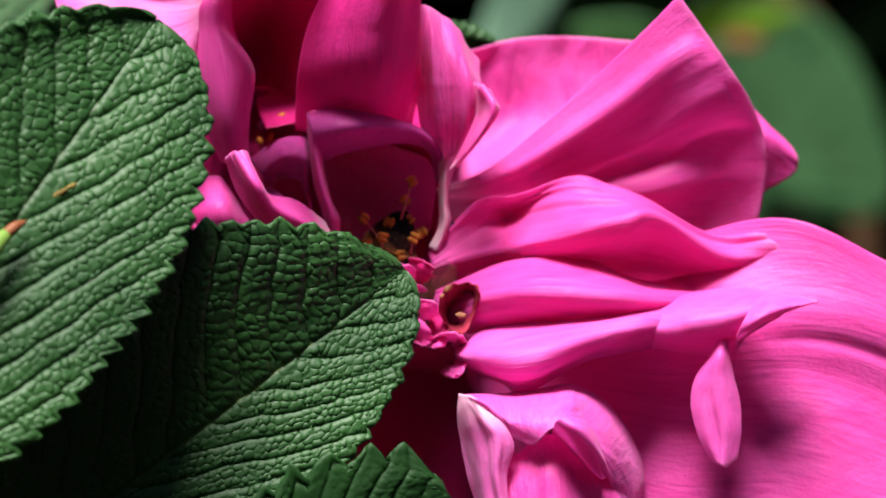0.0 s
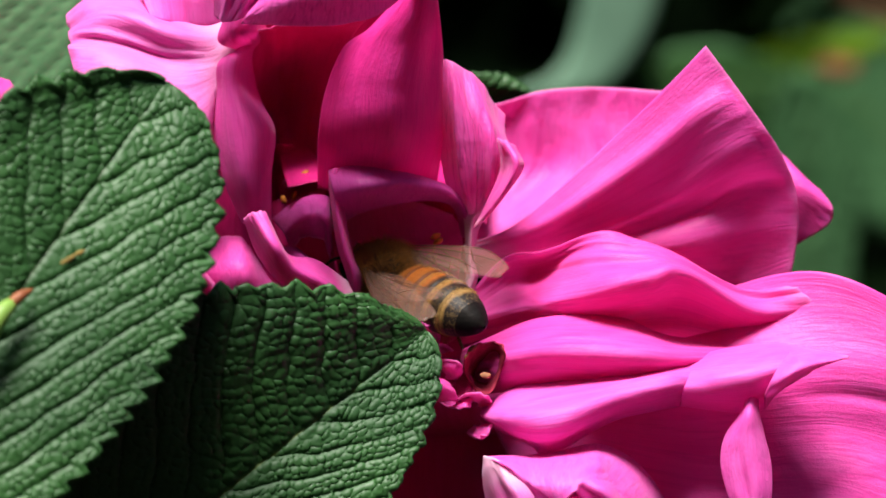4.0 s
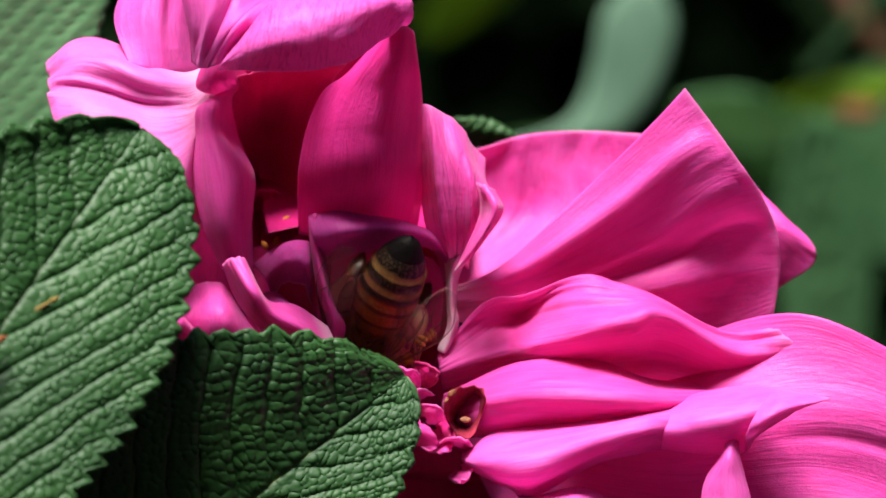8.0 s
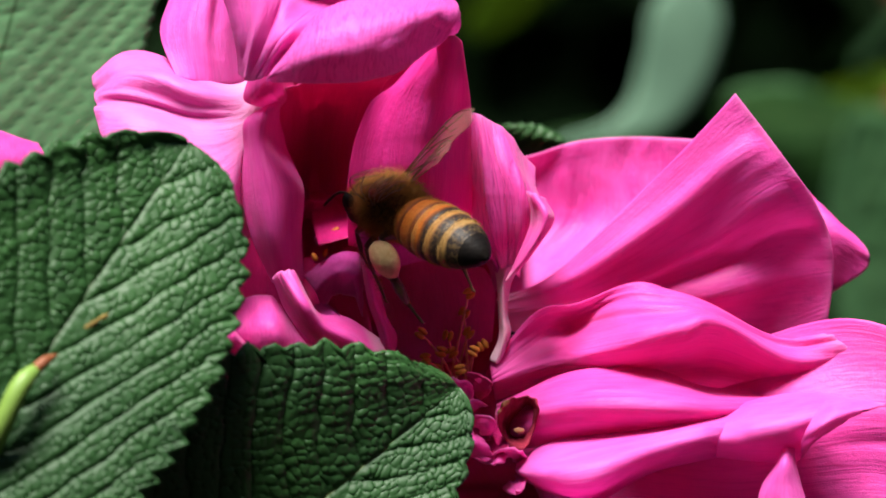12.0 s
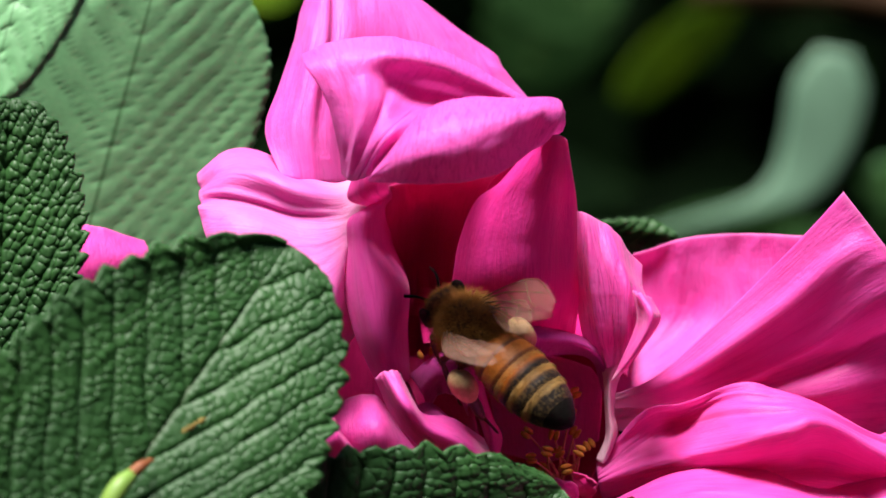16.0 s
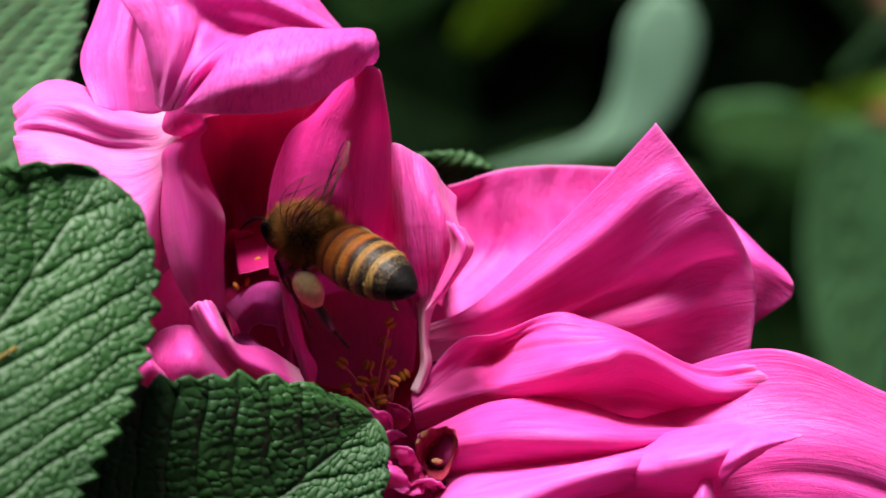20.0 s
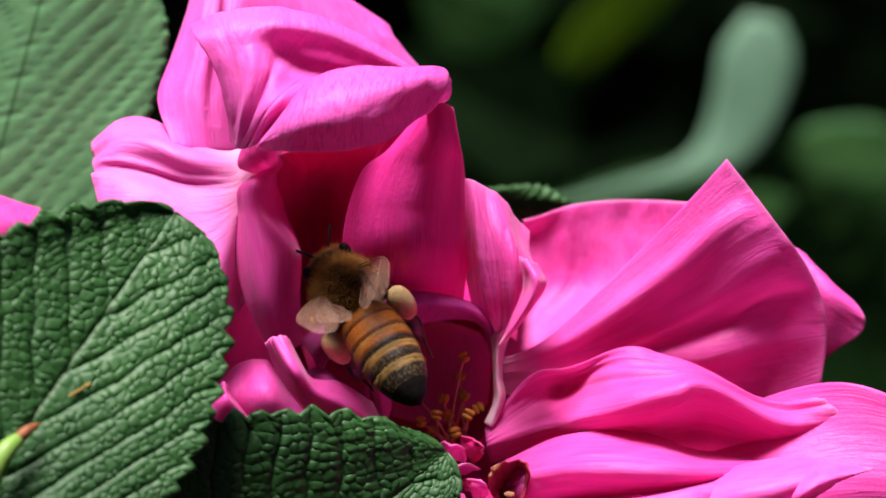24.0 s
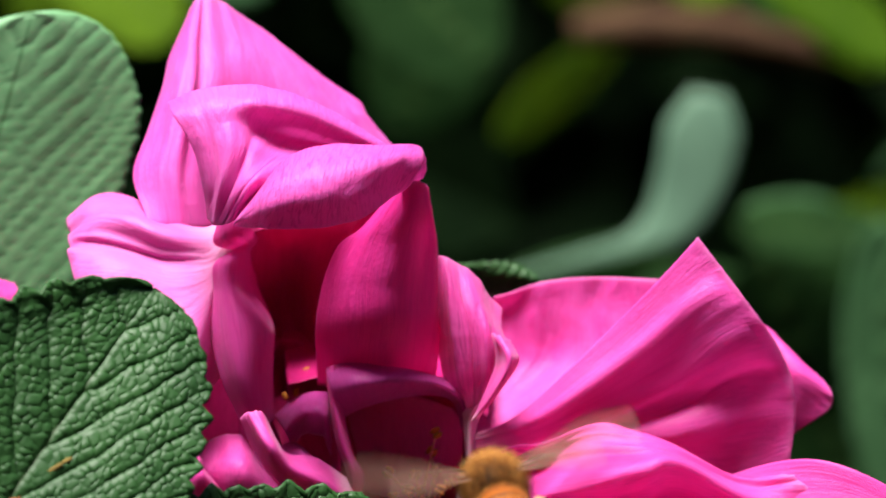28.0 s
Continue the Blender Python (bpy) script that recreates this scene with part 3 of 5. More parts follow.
petal(rose, ROSE, [[(-0.3, -9.0, -16.3), (3.5, -8.0, -16.0), (7.0, -7.0, -15.5), (9.6, -6.0, -16.8), (11.3, -5.0, -19.1), (11.9, -5.5, -21.4), (11.3, -6.5, -23.8)], [(0.0, -12.0, -16.3), (3.3, -12.0, -16.6), (6.3, -12.0, -16.2), (8.5, -11.0, -17.6), (10.1, -9.5, -19.6), (11.0, -8.5, -21.7), (11.0, -8.0, -23.7)], [(0.8, -13.5, -16.6), (3.1, -14.0, -17.7), (5.7, -14.5, -16.9), (7.6, -13.5, -18.3), (9.1, -12.0, -20.2), (10.2, -10.0, -22.2), (10.8, -9.0, -23.7)], [(2.2, -13.5, -18.6), (3.8, -14.5, -19.0), (5.1, -15.5, -17.7), (6.9, -14.5, -18.7), (8.3, -13.0, -20.5), (9.6, -11.0, -22.3), (10.6, -9.5, -23.8)]], folds=[(0.2, 0.05, -0.35, 0.1, 1.1), (0.42, 0.08, 0.25, 0.2, 1.0)], crinkle=0.2, ruffle=0.25, n=56, label="pink hood petal with a torn rim", at=AT)
petal(rose, ROSE, [[(4.9, -14.6, -18.2), (4.9, -16.6, -17.4), (5.7, -16.6, -17.1), (6.8, -15.0, -17.3)], [(5.6, -14.6, -18.7), (5.9, -17.0, -18.0), (6.6, -17.0, -17.9), (7.5, -15.0, -18.2)], [(6.8, -13.6, -19.8), (7.1, -16.0, -19.3), (7.6, -16.0, -19.3), (8.3, -14.0, -19.7)], [(8.2, -12.6, -21.0), (8.4, -13.6, -21.0), (8.7, -13.6, -21.0), (9.0, -12.8, -21.2)]], crinkle=0.1, ruffle=0.2, n=32, name="petaloid", at=AT)
petal(rose, PINK, [[(2.5, -12.0, -20.1), (5.3, -13.0, -18.4), (9.0, -11.0, -21.1)], [(2.4, -13.0, -21.9), (5.4, -14.4, -21.0), (9.8, -11.6, -22.6)], [(2.6, -14.0, -24.8), (5.7, -15.6, -24.6), (10.2, -12.6, -24.7)], [(2.8, -15.5, -28.8), (6.0, -17.0, -28.6), (10.5, -14.0, -28.7)]], folds=[(0.3, 0.08, 0.25, 0.1, 1.0), (0.7, 0.1, -0.3, 0.2, 1.1)], crinkle=0.2, ruffle=0.2, at=AT)
# a dark backing petal; the shade below the heart is in its colour
petal(rose, DEEP, [[(-6.2, 10.0, -10.8), (-2.7, 13.0, -11.2), (1.1, 12.0, -12.5), (3.5, 6.0, -13.7)], [(-5.9, 12.0, -17.2), (-2.3, 15.0, -18.0), (1.1, 15.0, -17.9), (4.9, 8.0, -17.4)], [(-5.7, 12.0, -23.2), (-2.1, 15.0, -23.2), (1.3, 15.0, -23.1), (5.5, 8.0, -21.9)], [(-5.6, 10.0, -30.5), (-2.1, 12.0, -30.5), (1.3, 12.0, -30.4), (5.7, 8.0, -30.0)]], label="dark crimson backing petal below the heart, shade put into its colour", at=AT)
# the upper half of the bloom: the peaked petal behind, the hood and its rolled rim
petal(rose, ROSE, [[(-21.5, -2.4, 10.4), (-20.1, -2.2, 10.1), (-18.5, -1.0, 10.0), (-15.9, 3.0, 10.2), (-10.9, 6.0, 11.0), (-6.1, 7.0, 12.9)], [(-22.5, 0.0, 13.3), (-20.5, -1.4, 13.3), (-18.7, -0.6, 13.0), (-16.0, 3.2, 13.8), (-10.5, 6.0, 14.3), (-5.6, 8.0, 14.9)], [(-21.7, 1.4, 16.2), (-20.0, -0.2, 16.4), (-18.4, 0.6, 16.4), (-15.6, 3.4, 16.9), (-10.6, 6.0, 17.0), (-6.4, 8.0, 16.0)], [(-20.9, 3.0, 18.9), (-19.4, 1.0, 19.2), (-17.9, 1.6, 19.2), (-15.3, 4.2, 19.7), (-11.1, 6.5, 18.9), (-7.6, 8.0, 17.4)], [(-20.4, 4.6, 21.4), (-19.1, 2.8, 21.8), (-17.9, 3.4, 21.8), (-15.7, 5.6, 22.1), (-12.4, 7.0, 20.9), (-8.1, 8.5, 18.5)], [(-19.1, 6.6, 24.5), (-18.7, 6.0, 25.1), (-18.1, 6.2, 25.4), (-17.0, 6.8, 24.7), (-13.9, 8.0, 22.7), (-9.3, 9.0, 19.2)]], folds=[(0.28, 0.05, 0.3, 0.0, 0.8), (0.36, 0.06, -0.4, 0.1, 1.3)], crinkle=0.22, ruffle=0.12, n=56, at=AT)
petal(rose, ROSE, [[(-20.1, -7.0, 17.7), (-18.0, -8.0, 18.5), (-14.9, -8.0, 18.8), (-11.9, -7.5, 18.2), (-9.3, -6.5, 17.0), (-6.2, -6.0, 15.1)], [(-19.7, -9.0, 16.9), (-17.6, -9.6, 17.5), (-14.7, -9.6, 17.6), (-11.9, -8.6, 17.0), (-9.5, -7.5, 16.1), (-6.6, -6.5, 14.9)], [(-18.8, -9.4, 15.6), (-17.2, -10.2, 16.2), (-15.0, -9.4, 16.3), (-13.0, -6.6, 15.8), (-10.8, -5.5, 15.2), (-7.1, -6.0, 14.8)], [(-18.2, -9.4, 14.2), (-16.9, -10.4, 14.5), (-15.2, -10.6, 14.7), (-13.9, -9.6, 14.4), (-12.8, -9.0, 14.2), (-11.2, -8.0, 14.1)], [(-17.8, -9.0, 12.2), (-16.9, -10.0, 12.3), (-16.1, -10.6, 12.5), (-15.3, -11.0, 12.5), (-14.6, -11.2, 12.6), (-13.7, -10.6, 12.7)], [(-17.6, -7.6, 10.4), (-17.3, -8.4, 10.2), (-17.0, -9.0, 10.0), (-16.6, -9.2, 10.0), (-16.1, -9.5, 10.2), (-15.8, -9.5, 10.3)]], folds=[(0.16, 0.05, 0.25, 0.1, 0.9), (0.3, 0.05, -0.25, 0.2, 0.95), (0.45, 0.05, 0.3, 0.3, 0.95)], crinkle=0.2, ruffle=0.06, n=60, label="pink hood petal folded over its rolled rim", at=AT)
petal(rose, RIB, [[(-15.2, -8.0, 11.1), (-12.8, -10.0, 14.0), (-10.1, -10.5, 15.0), (-7.1, -10.0, 15.0), (-4.6, -8.0, 15.1), (-3.9, -6.0, 14.3)], [(-15.6, -10.5, 10.4), (-13.1, -13.0, 12.8), (-10.3, -13.6, 13.7), (-7.6, -13.0, 13.8), (-5.1, -10.0, 14.2), (-3.9, -6.0, 13.8)], [(-15.8, -10.5, 10.1), (-13.4, -13.6, 11.2), (-10.5, -14.4, 11.8), (-7.9, -13.4, 12.1), (-5.6, -10.0, 13.2), (-4.0, -6.0, 13.2)], [(-15.9, -8.5, 10.0), (-13.8, -12.0, 9.8), (-10.7, -12.8, 9.8), (-7.8, -12.0, 10.5), (-6.0, -9.0, 11.8), (-4.5, -5.5, 13.0)]], folds=[(0.86, 0.04, -0.5, 0.0, 1.0)], crinkle=0.12, ruffle=0.02, n=60, label="rolled rim of the hood, ribbed pink", at=AT)
petal(rose, BLUSH, [[(-10.7, 1.0, 0.0), (-8.7, 0.5, -0.3), (-5.9, 0.5, -0.3), (-3.2, 1.5, 0.0)], [(-10.8, -2.0, 3.4), (-8.4, -4.5, 3.4), (-5.4, -4.5, 3.4), (-2.9, -0.5, 3.2)], [(-10.4, -3.0, 6.3), (-8.2, -5.5, 6.5), (-5.4, -5.5, 6.5), (-2.9, -1.0, 6.4)], [(-9.4, -4.0, 8.8), (-7.4, -6.2, 9.1), (-5.0, -6.0, 9.1), (-3.1, -1.5, 8.9)], [(-8.0, -5.0, 9.9), (-6.4, -7.0, 10.7), (-4.7, -7.0, 10.9), (-3.4, -3.0, 10.7)], [(-6.3, -6.0, 11.8), (-5.4, -7.6, 12.4), (-4.5, -7.6, 12.9), (-3.8, -4.5, 12.6)]], folds=[(0.6, 0.14, 0.35, 0.0, 1.0), (0.9, 0.05, 0.3, 0.0, 1.0)], crinkle=0.1, ruffle=0.1, n=52, at=AT)
# crimson back walls of the pocket carry its shade in their colour
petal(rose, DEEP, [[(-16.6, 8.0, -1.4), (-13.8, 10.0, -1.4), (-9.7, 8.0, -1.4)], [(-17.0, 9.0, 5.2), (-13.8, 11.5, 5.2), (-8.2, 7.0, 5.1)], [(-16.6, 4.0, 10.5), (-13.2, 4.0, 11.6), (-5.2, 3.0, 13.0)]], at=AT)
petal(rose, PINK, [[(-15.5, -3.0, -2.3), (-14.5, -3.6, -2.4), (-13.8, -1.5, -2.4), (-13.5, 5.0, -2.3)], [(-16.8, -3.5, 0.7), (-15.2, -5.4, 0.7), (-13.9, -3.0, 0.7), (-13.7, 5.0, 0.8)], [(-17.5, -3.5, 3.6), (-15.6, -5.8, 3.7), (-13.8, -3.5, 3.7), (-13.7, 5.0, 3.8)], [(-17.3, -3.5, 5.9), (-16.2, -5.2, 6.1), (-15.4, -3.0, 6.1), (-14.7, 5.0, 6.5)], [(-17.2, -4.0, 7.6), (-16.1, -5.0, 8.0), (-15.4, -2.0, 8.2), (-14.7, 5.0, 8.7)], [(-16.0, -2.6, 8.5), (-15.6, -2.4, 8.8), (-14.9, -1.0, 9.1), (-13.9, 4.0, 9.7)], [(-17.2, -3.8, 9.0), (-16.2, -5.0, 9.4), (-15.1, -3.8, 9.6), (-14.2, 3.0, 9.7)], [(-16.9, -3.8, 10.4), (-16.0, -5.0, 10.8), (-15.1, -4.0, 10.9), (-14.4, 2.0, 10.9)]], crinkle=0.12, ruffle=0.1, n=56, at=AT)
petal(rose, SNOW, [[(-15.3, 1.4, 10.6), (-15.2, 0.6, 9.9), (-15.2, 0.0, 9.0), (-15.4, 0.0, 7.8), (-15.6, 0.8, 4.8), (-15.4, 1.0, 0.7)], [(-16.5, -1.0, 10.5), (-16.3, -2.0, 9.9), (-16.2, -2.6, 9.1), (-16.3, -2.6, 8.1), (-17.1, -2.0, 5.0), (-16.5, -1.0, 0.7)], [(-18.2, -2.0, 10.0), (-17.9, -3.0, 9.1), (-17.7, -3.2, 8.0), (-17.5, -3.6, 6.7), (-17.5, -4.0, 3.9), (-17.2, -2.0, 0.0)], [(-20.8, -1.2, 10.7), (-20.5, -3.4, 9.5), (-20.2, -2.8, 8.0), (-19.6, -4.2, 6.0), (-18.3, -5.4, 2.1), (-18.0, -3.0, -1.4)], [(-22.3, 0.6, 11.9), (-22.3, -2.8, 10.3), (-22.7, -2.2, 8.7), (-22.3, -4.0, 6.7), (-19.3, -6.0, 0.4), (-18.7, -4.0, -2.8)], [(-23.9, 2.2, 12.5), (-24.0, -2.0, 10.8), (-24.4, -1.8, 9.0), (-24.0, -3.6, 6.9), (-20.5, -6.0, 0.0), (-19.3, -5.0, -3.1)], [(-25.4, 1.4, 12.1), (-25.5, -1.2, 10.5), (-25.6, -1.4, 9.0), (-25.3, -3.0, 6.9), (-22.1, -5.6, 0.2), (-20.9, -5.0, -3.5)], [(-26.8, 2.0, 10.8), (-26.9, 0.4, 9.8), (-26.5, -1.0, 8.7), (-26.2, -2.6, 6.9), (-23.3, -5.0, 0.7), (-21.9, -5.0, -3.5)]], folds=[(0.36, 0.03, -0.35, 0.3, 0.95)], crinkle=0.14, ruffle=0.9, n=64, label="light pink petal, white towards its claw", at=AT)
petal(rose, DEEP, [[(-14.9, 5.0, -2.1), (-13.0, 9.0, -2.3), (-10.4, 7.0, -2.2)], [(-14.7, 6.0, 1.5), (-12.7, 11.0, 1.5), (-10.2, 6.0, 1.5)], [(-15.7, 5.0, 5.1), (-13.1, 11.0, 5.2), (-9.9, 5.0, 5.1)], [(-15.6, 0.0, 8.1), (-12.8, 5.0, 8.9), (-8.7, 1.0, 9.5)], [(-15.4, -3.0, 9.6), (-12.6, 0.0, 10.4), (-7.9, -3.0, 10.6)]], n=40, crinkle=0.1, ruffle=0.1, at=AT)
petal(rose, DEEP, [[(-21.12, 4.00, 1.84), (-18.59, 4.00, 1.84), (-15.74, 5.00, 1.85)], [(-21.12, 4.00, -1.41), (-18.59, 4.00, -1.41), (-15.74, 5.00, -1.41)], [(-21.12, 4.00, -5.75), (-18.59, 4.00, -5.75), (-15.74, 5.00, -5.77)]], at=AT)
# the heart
# a dark backing sheet closes the gaps, shade put into its crimson
petal(rose, DEEP, [[(-7.17, 11.00, -15.48), (-3.85, 12.00, -15.90), (-0.15, 12.00, -15.90), (3.54, 10.00, -15.62)], [(-8.22, 9.00, -13.18), (-5.30, 10.00, -13.96), (-1.62, 10.00, -14.33), (3.51, 8.00, -14.61)], [(-16.67, 9.00, -4.37), (-11.26, 12.00, -5.15), (-4.97, 12.00, -5.89), (-0.15, 9.00, -5.84)], [(-18.51, 9.00, 2.24), (-12.41, 13.00, 2.27), (-6.10, 13.00, 1.52), (0.59, 10.00, 0.77)]], at=AT, label="dark crimson backing petal behind the heart, shade put into its colour")
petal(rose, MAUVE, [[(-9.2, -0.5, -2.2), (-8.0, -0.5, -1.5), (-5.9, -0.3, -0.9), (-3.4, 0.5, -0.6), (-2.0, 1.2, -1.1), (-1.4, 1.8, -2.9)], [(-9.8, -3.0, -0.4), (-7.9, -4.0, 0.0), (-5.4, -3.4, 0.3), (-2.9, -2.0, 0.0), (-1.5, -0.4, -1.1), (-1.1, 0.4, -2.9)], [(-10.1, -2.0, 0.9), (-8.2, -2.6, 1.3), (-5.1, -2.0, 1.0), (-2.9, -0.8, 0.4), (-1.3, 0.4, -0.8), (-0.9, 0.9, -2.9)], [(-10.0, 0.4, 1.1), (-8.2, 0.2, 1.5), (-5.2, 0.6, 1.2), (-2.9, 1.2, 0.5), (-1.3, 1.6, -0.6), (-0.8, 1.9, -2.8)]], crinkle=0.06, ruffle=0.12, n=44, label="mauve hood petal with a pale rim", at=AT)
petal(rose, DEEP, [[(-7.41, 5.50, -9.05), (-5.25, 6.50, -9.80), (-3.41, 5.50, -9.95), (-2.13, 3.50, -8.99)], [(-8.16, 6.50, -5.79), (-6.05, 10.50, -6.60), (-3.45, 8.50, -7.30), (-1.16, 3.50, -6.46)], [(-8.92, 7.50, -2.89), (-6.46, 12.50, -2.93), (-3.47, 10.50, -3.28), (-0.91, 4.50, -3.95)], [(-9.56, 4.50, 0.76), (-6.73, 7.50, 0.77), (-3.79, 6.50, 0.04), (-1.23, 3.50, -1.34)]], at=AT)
petal(rose, PINK, [[(-10.1, -1.5, 1.0), (-9.7, -2.4, 1.3), (-9.2, -1.4, 1.1)], [(-9.9, -1.8, -1.0), (-9.6, -2.8, -1.0), (-9.0, -1.4, -1.7)], [(-9.5, -1.8, -3.5), (-9.0, -3.0, -3.7), (-8.4, -1.4, -4.3)], [(-8.9, -1.8, -5.3), (-8.4, -3.0, -5.3), (-7.7, -1.4, -5.7)], [(-8.5, -1.4, -6.9), (-8.2, -2.0, -7.1), (-7.9, -1.2, -7.1)]], n=32, crinkle=0.06, ruffle=0.1, label="narrow flap at the side of the mauve hood", at=AT)
petal(rose, CREAM, [[(-1.8, 0.6, -7.2), (-1.4, 0.0, -7.4), (-1.1, 0.6, -7.2)], [(-1.2, 0.5, -5.8), (-0.9, -0.3, -5.7), (-0.5, 0.5, -5.5)], [(-1.2, 0.5, -4.3), (-1.0, -0.3, -4.3), (-0.7, 0.5, -4.2)], [(-1.3, 0.3, -2.5), (-1.0, -0.5, -2.4), (-0.5, 0.3, -2.3)], [(-1.5, 0.2, -1.4), (-0.8, -0.8, -1.4), (0.3, -0.2, -0.7)]], n=32, crinkle=0.15, ruffle=0.1, label="cream claw of a petal", at=AT)
petal(rose, CLAW, [[(-1.2, 0.5, -2.8), (-1.0, 0.3, -2.9), (-0.8, 0.3, -2.8), (-0.6, 0.6, -2.5)], [(-1.3, 0.2, -1.4), (-1.0, -0.4, -1.3), (-0.5, -0.5, -1.2), (0.1, -0.2, -0.9)], [(-2.5, 0.0, 0.0), (-1.4, -2.0, 0.6), (-0.2, -2.2, 0.9), (1.1, -1.6, 0.6)], [(-3.0, 0.0, 2.5), (-1.7, -2.6, 3.2), (-0.2, -2.8, 3.2), (1.8, -2.8, 1.6)], [(-3.2, -1.0, 5.4), (-2.1, -2.6, 5.5), (-0.6, -2.2, 5.2), (1.0, -0.6, 3.4)], [(-3.4, -1.5, 8.2), (-2.5, -1.6, 8.2), (-1.0, -0.6, 7.2), (1.0, 1.0, 4.9)]], folds=[(0.3, 0.05, 0.3, 0.1, 1.0), (0.5, 0.04, -0.25, 0.1, 1.0), (0.7, 0.05, 0.3, 0.1, 0.8)], crinkle=0.3, ruffle=0.2, n=60, label="wrinkled petal with a white claw", at=AT)
petal(rose, PALE, [[(-0.92, -2.00, -2.27), (-0.78, -3.00, -2.09), (-0.57, -2.00, -2.02)], [(-0.21, -3.00, -0.74), (0.39, -5.00, -0.49), (0.85, -3.00, -0.25)], [(0.50, -3.00, 1.27), (1.44, -6.00, 1.72), (2.02, -3.00, 1.63)], [(0.32, -3.00, 3.40), (0.77, -5.00, 3.20), (1.34, -3.00, 2.87)]], n=30, at=AT)
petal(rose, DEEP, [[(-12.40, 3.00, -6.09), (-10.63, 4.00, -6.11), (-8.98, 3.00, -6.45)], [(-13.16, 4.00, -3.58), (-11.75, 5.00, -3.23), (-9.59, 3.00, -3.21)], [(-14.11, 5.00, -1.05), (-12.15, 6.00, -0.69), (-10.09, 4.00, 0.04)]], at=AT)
petal(rose, MAUVE, [[(-13.5, 3.0, -2.0), (-11.9, 1.0, -0.7), (-10.1, 0.0, -0.5), (-9.6, 1.0, -1.9)], [(-12.8, 0.0, -2.9), (-11.5, -2.2, -1.7), (-10.3, -2.6, -1.8), (-9.8, -1.0, -3.2)], [(-12.3, 2.0, -4.1), (-11.3, 0.0, -3.0), (-10.4, -1.0, -3.3), (-9.8, 0.0, -4.5)]], n=30, crinkle=0.3, ruffle=0.3, name="petaloid", at=AT)
petal(rose, MAUVE, [[(-13.5, 2.0, -4.1), (-12.2, 1.0, -3.7), (-11.0, 0.0, -4.6)], [(-12.6, 0.0, -5.2), (-11.5, -1.5, -4.5), (-10.4, -1.5, -5.5)], [(-11.9, 1.0, -6.4), (-10.8, 0.0, -5.9), (-9.9, 0.0, -6.7)]], n=30, crinkle=0.3, ruffle=0.3, name="petaloid", at=AT)
# crumpled petaloids and a few anthers in the pocket
for mat, cx, cy, cz, r, turn, sweep in (
    (DEEP, -12.66, 7.5, 1.67, 1.3, 0.0, 1.5),
    (MAUVE, -11.73, 7.0, 0.40, 1.0, -0.9, 1.4),
):
    rows = []
    for q in (0.2, 0.7, 1.0):
        rows.append([(cx + r * q * math.sin(x + turn), cy + 1.5 - 2.0 * q * math.cos(x * 1.3), cz + r * q * math.cos(x + turn) * 0.9) for x in np.linspace(-sweep, sweep, 6)])
    petal(rose, mat, rows, crinkle=0.25, ruffle=0.4, n=26, at=AT, name="petaloid")
for sx, sy, sz, turn in ((-11.50, 3.0, 0.94, 30), (-12.82, 2.6, -0.76, 120), (-12.11, 3.0, -0.50, 70)):
    blob("anther", (sx, sy, sz), (0.3, 0.18, 0.18), ANTHER, rose, AT, turn=(0, -turn, 0), rough=0.15, seed=turn, sides=8, rings=7)
# a roof added over the heart to block the sun from its cavity
petal(rose, DEEP, [[(-12.6, 0.0, 0.0), (-9.5, 1.0, 0.6), (-5.9, 1.0, 0.4), (-2.3, 1.5, -0.3), (0.2, 3.0, -2.1)], [(-12.9, 6.0, 1.5), (-9.6, 7.0, 2.2), (-6.0, 7.0, 2.2), (-2.0, 7.0, 1.5), (0.6, 7.0, -0.3)], [(-13.2, 13.0, 4.1), (-9.8, 14.0, 5.3), (-6.1, 14.0, 5.3), (-2.0, 14.0, 4.5), (1.0, 12.0, 2.3)]], crinkle=0.1, ruffle=0.1, label="crimson roof petal added to keep light out of the heart", at=AT)
petal(rose, PINK, [[(-7.7, 6.0, -7.0), (-4.6, 5.0, -7.5), (-1.6, 2.6, -6.1)], [(-8.2, 6.5, -4.4), (-4.6, 4.0, -3.9), (-1.4, 2.0, -3.8)], [(-8.7, 6.5, -2.3), (-5.0, 3.4, -1.5), (-1.5, 1.8, -2.4)], [(-8.5, 5.5, -1.0), (-5.4, 2.6, -0.5), (-2.1, 1.4, -1.5)]], n=34, crinkle=0.16, ruffle=0.15, at=AT)
# small petals low on the left
petal(rose, PALE, [[(-8.44, -3.50, -7.91), (-8.24, -4.50, -7.71), (-8.13, -4.50, -7.36), (-8.80, -3.50, -5.79)], [(-11.58, -4.50, -7.08), (-10.50, -5.50, -6.70), (-10.29, -6.50, -5.91), (-10.88, -4.50, -4.47)], [(-13.48, -5.50, -5.51), (-12.87, -7.50, -5.13), (-12.35, -7.50, -4.85), (-12.50, -5.50, -4.25)], [(-14.60, -5.50, -4.11), (-13.87, -8.50, -3.72), (-13.35, -8.50, -3.44), (-13.20, -5.50, -3.40)], [(-15.54, -6.50, -2.06), (-15.07, -7.50, -1.60), (-14.44, -7.50, -1.57), (-13.93, -5.50, -1.72)]], n=40, at=AT)
